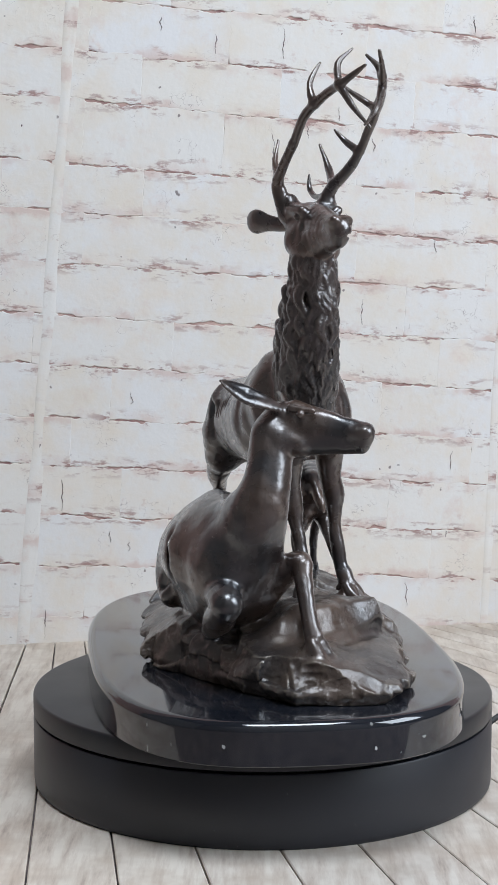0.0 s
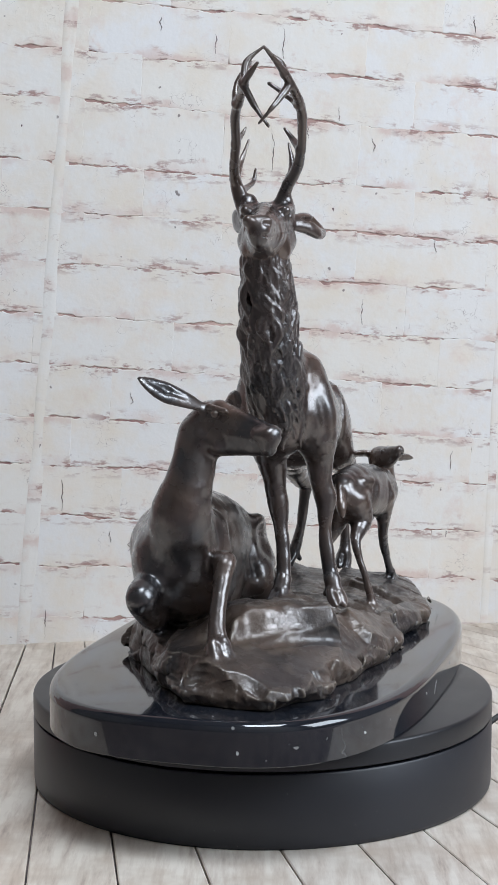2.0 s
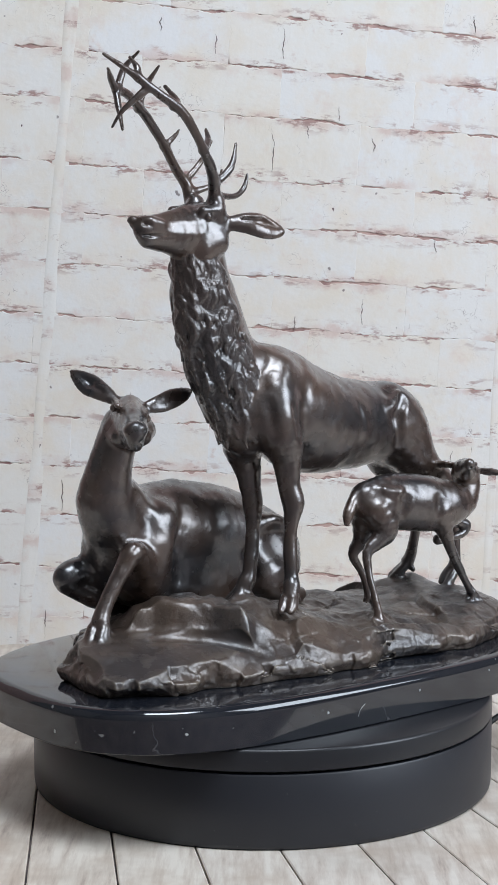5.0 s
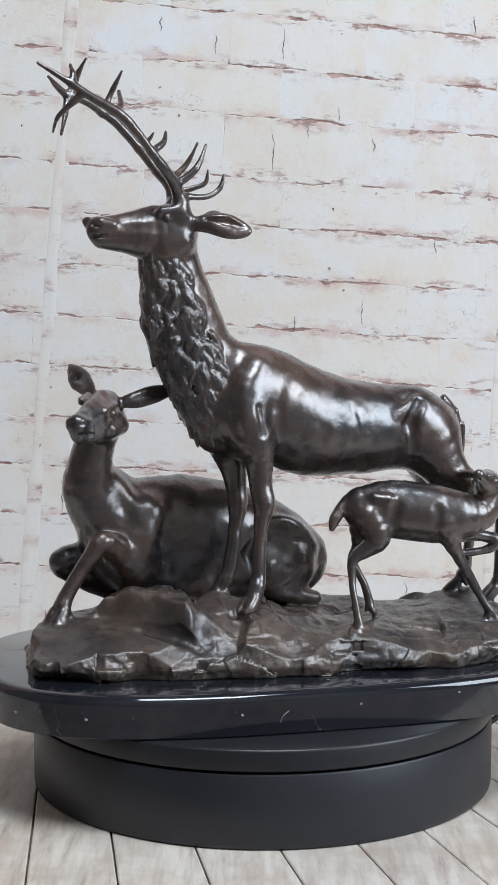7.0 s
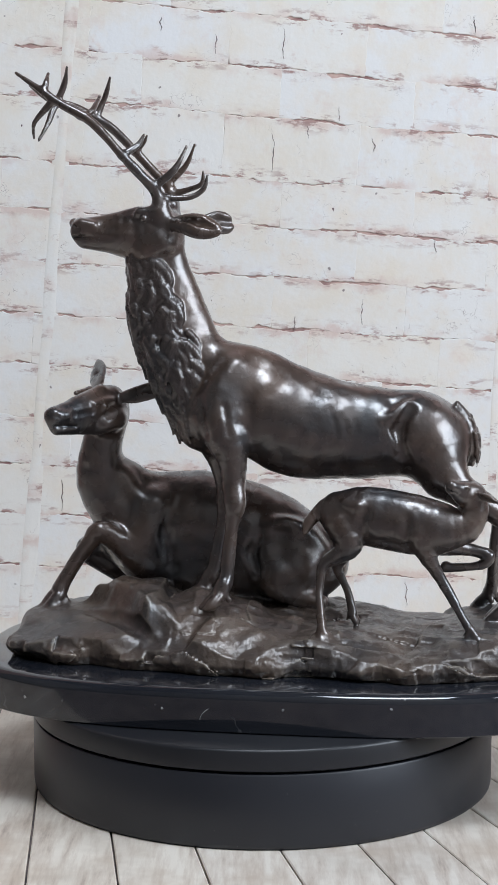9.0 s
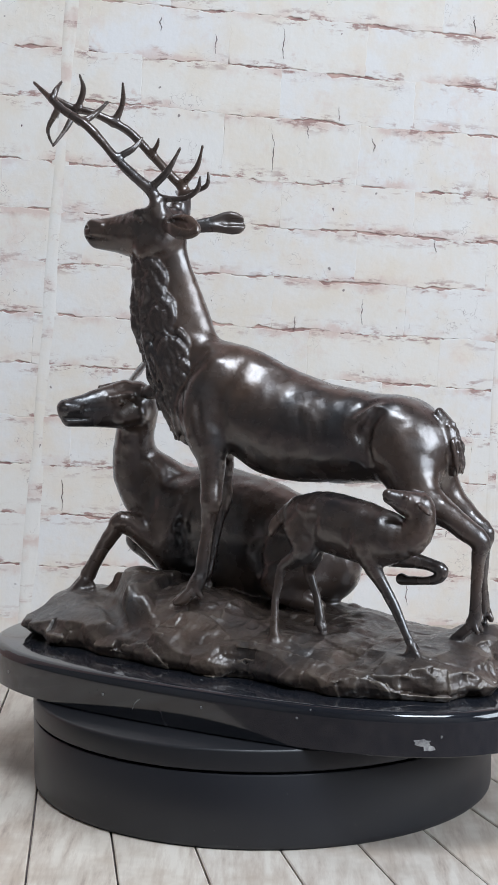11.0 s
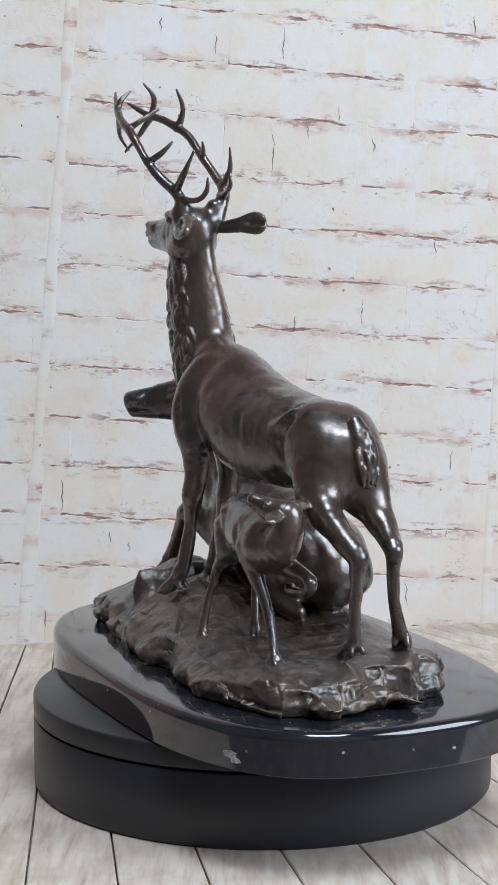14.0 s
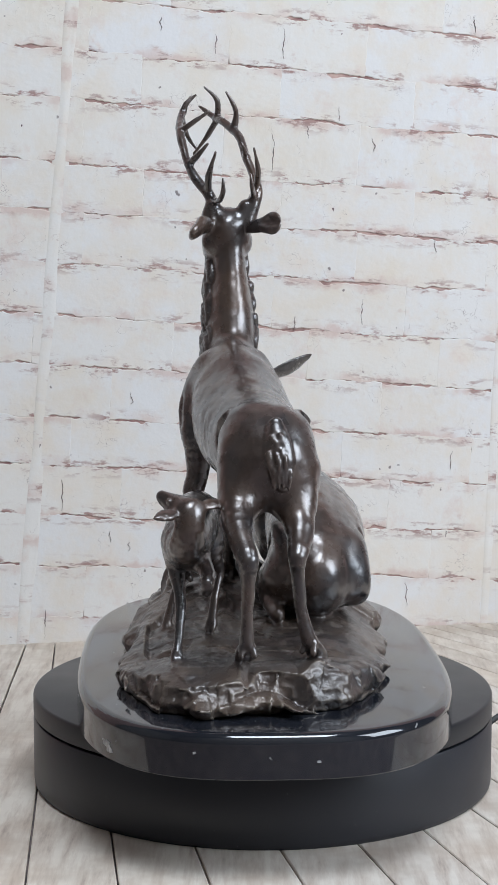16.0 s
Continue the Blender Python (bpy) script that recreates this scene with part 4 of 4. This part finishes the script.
# ---- marble base ----
def marble_base():
    ring = []
    turn = radians(2.7)
    for i in range(200):
        a = 2 * math.pi * i / 200
        c, q = math.cos(a), math.sin(a)
        x, y = 0.2620 * math.copysign(abs(c) ** (2 / 2.9), c), 0.1548 * math.copysign(abs(q) ** (2 / 2.9), q)
        ring.append(Vector((0.0155 + x * math.cos(turn) - y * math.sin(turn), -0.0028 + x * math.sin(turn) + y * math.cos(turn))))
    bm = bmesh.new()
    z0, z1, e = 0.0806, 0.1145, 0.0075
    layers = [(z0, 0.0008), (z0 + 0.0008, 0.0), (z0 + 0.0016, 0.0), (z1 - e - 0.0010, 0.0)] + [(z1 - e + e * math.sin(a), e - e * math.cos(a)) for a in np.linspace(0, math.pi / 2, 6)]
    rows = []
    m = len(ring)
    for z, inset in layers:
        row = []
        for i, p in enumerate(ring):
            t = ring[(i + 1) % m] - ring[i - 1]
            nrm = Vector((t.y, -t.x)).normalized()
            q = p - nrm * inset
            row.append(bm.verts.new((q.x, q.y, z)))
        rows.append(row)
    for a, b in zip(rows, rows[1:]):
        for i in range(m):
            bm.faces.new((a[i], a[(i + 1) % m], b[(i + 1) % m], b[i])).smooth = True
    bm.faces.new(rows[0][::-1]), bm.faces.new(rows[-1])
    ob = part("marble_base", bm, MARBLE, None)
    sharp(ob, 40)
    # pale chips and scars along the polished side
    rng = random.Random(8)
    for spot, z, w, h, label in ((-0.52, 0.0925, 0.0070, 0.0035, "pale broken chip"), (-0.50, 0.0885, 0.0060, 0.0028, "pale broken chip"), (-1.80, 0.0945, 0.0035, 0.0045, "pale hairline scar"), (-1.35, 0.101, 0.0012, 0.0012, ""), (-1.95, 0.098, 0.0014, 0.0012, ""), (-2.5, 0.096, 0.0016, 0.0014, ""), (-2.9, 0.092, 0.0014, 0.0018, ""), (2.95, 0.096, 0.0016, 0.0020, ""), (-0.2, 0.100, 0.0014, 0.0012, ""), (0.15, 0.094, 0.0020, 0.0012, ""), (-0.9, 0.104, 0.0012, 0.0010, "")):
        i = min(range(m), key=lambda q: abs(math.remainder(math.atan2(ring[q].y, ring[q].x - 0.0155) - spot, 2 * math.pi)))
        t = (ring[(i + 1) % m] - ring[i - 1]).normalized()
        nrm = Vector((t.y, -t.x))
        chip = bmesh.new()
        ns = 14
        arc = label == "pale hairline scar"
        rim, base = [], []
        for q in range(ns):
            a = 2 * math.pi * q / ns
            r = rng.uniform(0.62, 1.05)
            du, dz = w * r * math.cos(a), h * r * math.sin(a)
            if arc:
                s1 = (q if q < ns // 2 else ns - 1 - q) / (ns // 2 - 1)
                du, dz = w * (2 * s1 - 1), h * (s1 ** 0.5 * 2 - 1) + (0.0007 if q < ns // 2 else 0.0)
            p = ring[i] + t * du + nrm * 0.00025
            rim.append(chip.verts.new((p.x, p.y, z + dz)))
            p = p - nrm * 0.0012
            base.append(chip.verts.new((p.x, p.y, z + dz)))
        chip.faces.new(rim)
        for q in range(ns):
            chip.faces.new((rim[q], rim[(q + 1) % ns], base[(q + 1) % ns], base[q]))
        part("chip", chip, CHIP, ob, label)
    return tagged(ob, "polished black marble base with pale specks under the bronze", "plinth")


BASE = marble_base()


# ---- turntable ----
def turntable():
    root = tagged(new("turntable"), "round black motorised display turntable standing on the floor", "turntable")
    body = lathe([(0.1975, 0.0), (0.1995, 0.002), (0.2000, 0.005), (0.2000, 0.0585), (0.1990, 0.0600)])
    sharp(part("drum", body, DRUM, root, "fixed satin black drum"), 40)
    core = lathe([(0.185, 0.0598), (0.185, 0.0625)])
    part("bearing", core, CABLE, root)
    disc = lathe([(0.1985, 0.0618), (0.2000, 0.0630), (0.2000, 0.0775), (0.1992, 0.0792), (0.1975, 0.0800)])
    top = part("disc", disc, DISC, root, "turning black top disc")
    sharp(top, 40)
    return root, top


TURNTABLE, DISC_TOP = turntable()


def tube(verts, faces, pts, steps=10):
    """A tapering round bar through (x, y, z, radius), smoothed, with closed ends."""
    p = np.array(pts, float)
    fine = []
    for i in range(len(p) - 1):
        a, b, c, d = p[max(i - 1, 0)], p[i], p[i + 1], p[min(i + 2, len(p) - 1)]
        for t in np.linspace(0, 1, 7)[:-1]:
            fine.append(0.5 * (2 * b + (c - a) * t + (2 * a - 5 * b + 4 * c - d) * t * t + (3 * b - a - 3 * c + d) * t ** 3))
    fine.append(p[-1])
    base, up = len(verts), Vector((0.3, 0.9, 0.2)).normalized()
    for i, q in enumerate(fine):
        way = Vector(fine[min(i + 1, len(fine) - 1)][:3] - fine[max(i - 1, 0)][:3]).normalized()
        s = way.cross(up).normalized()
        u = s.cross(way)
        for j in range(steps):
            a = 2 * math.pi * j / steps
            r = max(q[3], 0.0008) * (1 + 0.10 * noise.noise(Vector((q[0] * 160, q[1] * 160 + j * 0.9, q[2] * 160))))
            verts.append(Vector(q[:3]) + (s * math.cos(a) + u * math.sin(a)) * r)
    for i in range(len(fine) - 1):
        for j in range(steps):
            a, b = base + i * steps + j, base + i * steps + (j + 1) % steps
            faces.append((a, b, b + steps, a + steps))
    faces.append(tuple(base + j for j in range(steps))[::-1])
    faces.append(tuple(base + (len(fine) - 1) * steps + j for j in range(steps)))


def power_cable():
    v, f = [], []
    tube(v, f, [(0.190, 0.060, 0.018, 0.0028), (0.208, 0.075, 0.022, 0.0028), (0.235, 0.090, 0.030, 0.0028), (0.290, 0.130, 0.010, 0.0028), (0.400, 0.180, 0.0030, 0.0028), (0.700, 0.150, 0.0030, 0.0028), (1.4, -0.1, 0.0030, 0.0028)])
    ob = new("power_cable", mesh_from("power_cable", v, f, [CABLE], True))
    return tagged(ob, "thin black power cable running from the turntable", "cable")


power_cable()

# ---- backdrop printed with whitewashed brick, built as thin bricks in relief ----
YAW, ROLL = 11.3, 4.0
WALL_FRAME = Matrix.Translation((0, 0.55, 0.0)) @ pose(0, 0, 0, 0, 0, YAW)


def backdrop():
    bm = bmesh.new()
    box(bm, (-1.6, 0.0, -0.2), (1.5, 0.02, 1.75))
    ob = part("wall_backdrop", bm, MORTAR, None)
    ob.matrix_basis = WALL_FRAME
    tagged(ob, "printed backdrop of whitewashed brick with pinkish uneven joints and hairline cracks", "wall", kind="structure")
    return ob


WALL = backdrop()


def brick_mesh(length, height, seed):
    rng = random.Random(seed)
    edge = []
    n1, n2 = 56, 8
    corners = [(0, 0), (length, 0), (length, height), (0, height)]
    for s in range(4):
        (x0, y0), (x1, y1) = corners[s], corners[(s + 1) % 4]
        n = n1 if s % 2 == 0 else n2
        for i in range(n):
            t = i / n
            w = noise.noise(Vector((seed * 3.7 + s * 9.1, t * 3.5, 0.3)))
            w = max(-0.0014, min(0.0014, w * 0.0055 - 0.0003)) if s % 2 == 0 else -0.0012 + w * 0.001
            w += noise.noise(Vector((seed * 1.7 + s, t * 19, 4))) * 0.0019 + noise.noise(Vector((seed * 2.3 + s, t * 53, 9))) * 0.0012
            w += max(0, noise.noise(Vector((seed * 5.3 + s, t * 9, 2))) - 0.25) * 0.006 if s % 2 == 0 else 0
            nx, ny = (0, 1) if s == 0 else (-1, 0) if s == 1 else (0, -1) if s == 2 else (1, 0)
            edge.append((x0 + (x1 - x0) * t + nx * w, y0 + (y1 - y0) * t + ny * w))
    cx, cy = length / 2, height / 2
    verts, faces, m = [], [], len(edge)
    for depth, inset in ((0.0, 0.0), (-0.0005, 0.0002), (-0.0009, 0.0009)):
        for x, y in edge:
            dx, dy = cx - x, cy - y
            k = 1 if inset else 0
            verts.append((x + k * inset * (1 if dx > 0 else -1), depth, y + k * inset * (1 if dy > 0 else -1)))
    for r in range(2):
        for i in range(m):
            a, b = r * m + i, r * m + (i + 1) % m
            faces.append((a, b, b + m, a + m))
    faces.append(tuple(range(2 * m, 3 * m)))
    return mesh_from("brick", verts, faces, [BRICK])


def bricks():
    pitch, length = 0.0597, 0.163
    shapes = [brick_mesh(length - 0.0005, pitch + 0.0002, s + 1) for s in range(12)]
    rng = random.Random(11)
    lean = pose(0, 0, 0, 0, ROLL, 0)
    beds = (-0.105, -0.046, 0.013, 0.0745, 0.1335, 0.1925, 0.2485, 0.3095, 0.3675, 0.4270, 0.4860, 0.5400, 0.6125, 0.6680, 0.7270, 0.7870, 0.8470, 0.9070)
    for r, (low, high) in enumerate(zip(beds, beds[1:])):
        shift = (r % 2) * 0.5 * length + rng.uniform(-0.03, 0.03)
        for c in range(-5, 6):
            u = c * length + shift - 0.02
            m = lean @ Matrix.Translation((u, 0, low)) @ Matrix.Diagonal((1, 1, (high - low) / pitch, 1))
            if m.translation.z < -0.085 or abs(u) > 0.75:
                continue
            ob = new("brick", shapes[rng.randrange(12)])
            ob.parent = WALL
            ob.matrix_basis = Matrix.Translation((0, -0.0002 - rng.random() * 0.0002, 0)) @ m @ pose(0, 0, 0, 0, rng.uniform(-0.4, 0.4), 0)


def fold(u, bow, wide):
    """A soft upright crease where the printed backdrop sheet has been folded."""
    vs, n, m = [], 40, 8
    for i in range(n + 1):
        z = -0.02 + 1.0 * i / n
        w = wide * (1 + 0.18 * noise.noise(Vector((z * 5, u * 40, 1))))
        x = bow * (z - 0.38)
        for j in range(m + 1):
            q = -1 + 2 * j / m
            vs.append((x + q * w, -0.0006 - 0.0011 * (1 - q * q) * (1 - 0.35 * q) - 0.0005 * noise.noise(Vector((z * 9, q * 2, 1))), z))
    fs = []
    for i in range(n):
        for j in range(m):
            a = i * (m + 1) + j
            fs.append((a, a + 1, a + m + 2, a + m + 1))
    ob = new("fold", mesh_from("fold", vs, fs, [BRICK], True))
    ob.parent = WALL
    ob.matrix_basis = pose(u, 0, 0, 0, ROLL, 0)


def cracks():
    """Dark hairline cracks and small pits of the printed whitewash, as thin slivers on the brick faces."""
    rng = random.Random(21)
    lines = [(-0.116, 0.724, 0.708), (-0.051, 0.707, 0.684), (0.029, 0.715, 0.680), (0.138, 0.590, 0.574), (0.058, 0.604, 0.589), (0.016, 0.595, 0.550), (0.095, 0.626, 0.609),
             (-0.153, 0.294, 0.280), (-0.235, 0.193, 0.156), (0.184, 0.056, 0.027), (0.125, 0.401, 0.370), (0.042, 0.381, 0.364), (0.215, 0.471, 0.454), (0.240, 0.215, 0.193),
             (-0.256, 0.039, 0.019), (-0.179, 0.131, 0.117), (-0.157, 0.118, 0.106), (0.260, 0.734, 0.714), (0.234, 0.117, 0.110)]
    for u, z1, z0 in lines:
        n, left, right = 13, [], []
        for i in range(n):
            q = i / (n - 1)
            w = 0.00048 * math.sin(math.pi * (0.12 + 0.80 * q)) * rng.uniform(0.35, 1.5)
            x = u + 0.0030 * noise.noise(Vector((u * 90, q * 2.2, 1))) + rng.uniform(-0.0008, 0.0008)
            left.append((x - w, -0.0016, z0 + (z1 - z0) * q)), right.append((x + w, -0.0016, z0 + (z1 - z0) * q))
        vs = left + right + [(x, 0.0, z) for x, _, z in left + right]
        fs = []
        for i in range(n - 1):
            fs += [(i, i + n, i + n + 1, i + 1), (i, i + 1, i + 2 * n + 1, i + 2 * n), (i + n, i + 3 * n, i + 3 * n + 1, i + n + 1)]
        ob = new("crack", mesh_from("crack", vs, fs, [CRACK]))
        ob.parent = WALL
    for u, z, r in ((-0.100, 0.485, 0.0016), (0.089, 0.507, 0.0030), (-0.260, 0.234, 0.0026), (-0.163, 0.451, 0.0012), (-0.087, 0.448, 0.0014), (-0.057, 0.400, 0.0012), (-0.275, 0.599, 0.0014), (0.149, 0.196, 0.0012), (0.098, 0.710, 0.0014)):
        n = 9
        vs = [(u + r * rng.uniform(0.25, 0.9) * math.cos(2 * math.pi * i / n), -0.0016, z + r * rng.uniform(0.3, 1.3) * math.sin(2 * math.pi * i / n)) for i in range(n)]
        vs += [(x, 0.0, y) for x, _, y in vs]
        fs = [tuple(range(n))] + [(i, (i + 1) % n, n + (i + 1) % n, n + i) for i in range(n)]
        ob = new("pit", mesh_from("pit", vs, fs, [CRACK]))
        ob.parent = WALL


bricks()
fold(-0.2745, 0.021, 0.0100)
fold(0.2730, -0.030, 0.0075)
cracks()


# ---- floor planks: printed lower part of the backdrop, built as thin boards ----
def planks():
    rng = random.Random(5)
    for i in range(-24, 25):
        xa = 0.013 + 0.0645 * i
        a, b = Vector((xa, -0.2)), Vector((xa + 0.0645, -0.2))

        def at(p, y):
            s = 0.32 + 0.9 * (p.x - 0.05)
            return p.x + s * (-0.2 - max(y, -0.75)) * 0.75

        for ya, yb in ((0.78, -0.34),):
            vs = []
            g = 0.0005 + 0.0006 * rng.random()
            n = 12
            for k in range(n + 1):
                y = ya + (yb - ya) * k / n
                l, r = at(a, y) + g, at(b, y) - g
                l += noise.noise(Vector((i * 3.1, y * 9, 0))) * 0.001
                if r - l < 0.004:
                    r = l + 0.004
                vs += [(l, y, -0.004), (l, y, -0.0006), (l + 0.001, y, 0.0), (r - 0.001, y, 0.0), (r, y, -0.0006), (r, y, -0.004)]
            fs = []
            for k in range(n):
                for j in range(5):
                    p = k * 6 + j
                    fs.append((p, p + 1, p + 7, p + 6))
            fs += [tuple(range(6))[::-1], tuple(n * 6 + j for j in range(6))]
            ob = new("plank", mesh_from("plank", vs, fs, [PLANK]))
            ob.parent = FLOOR


planks()


# ---- motion: the disc turns and carries base and bronze ----
def motions():
    rows = []
    for i in range(33):
        t = i * 0.5
        a = math.degrees(-0.201508 * (t - 8) + 0.00056763 * (t - 8) ** 2)
        rows.append((t, pose(0, 0, 0, 0, 0, a)))
    for thing in (DISC_TOP, BASE, STATUE):
        walk(thing, rows)


motions()
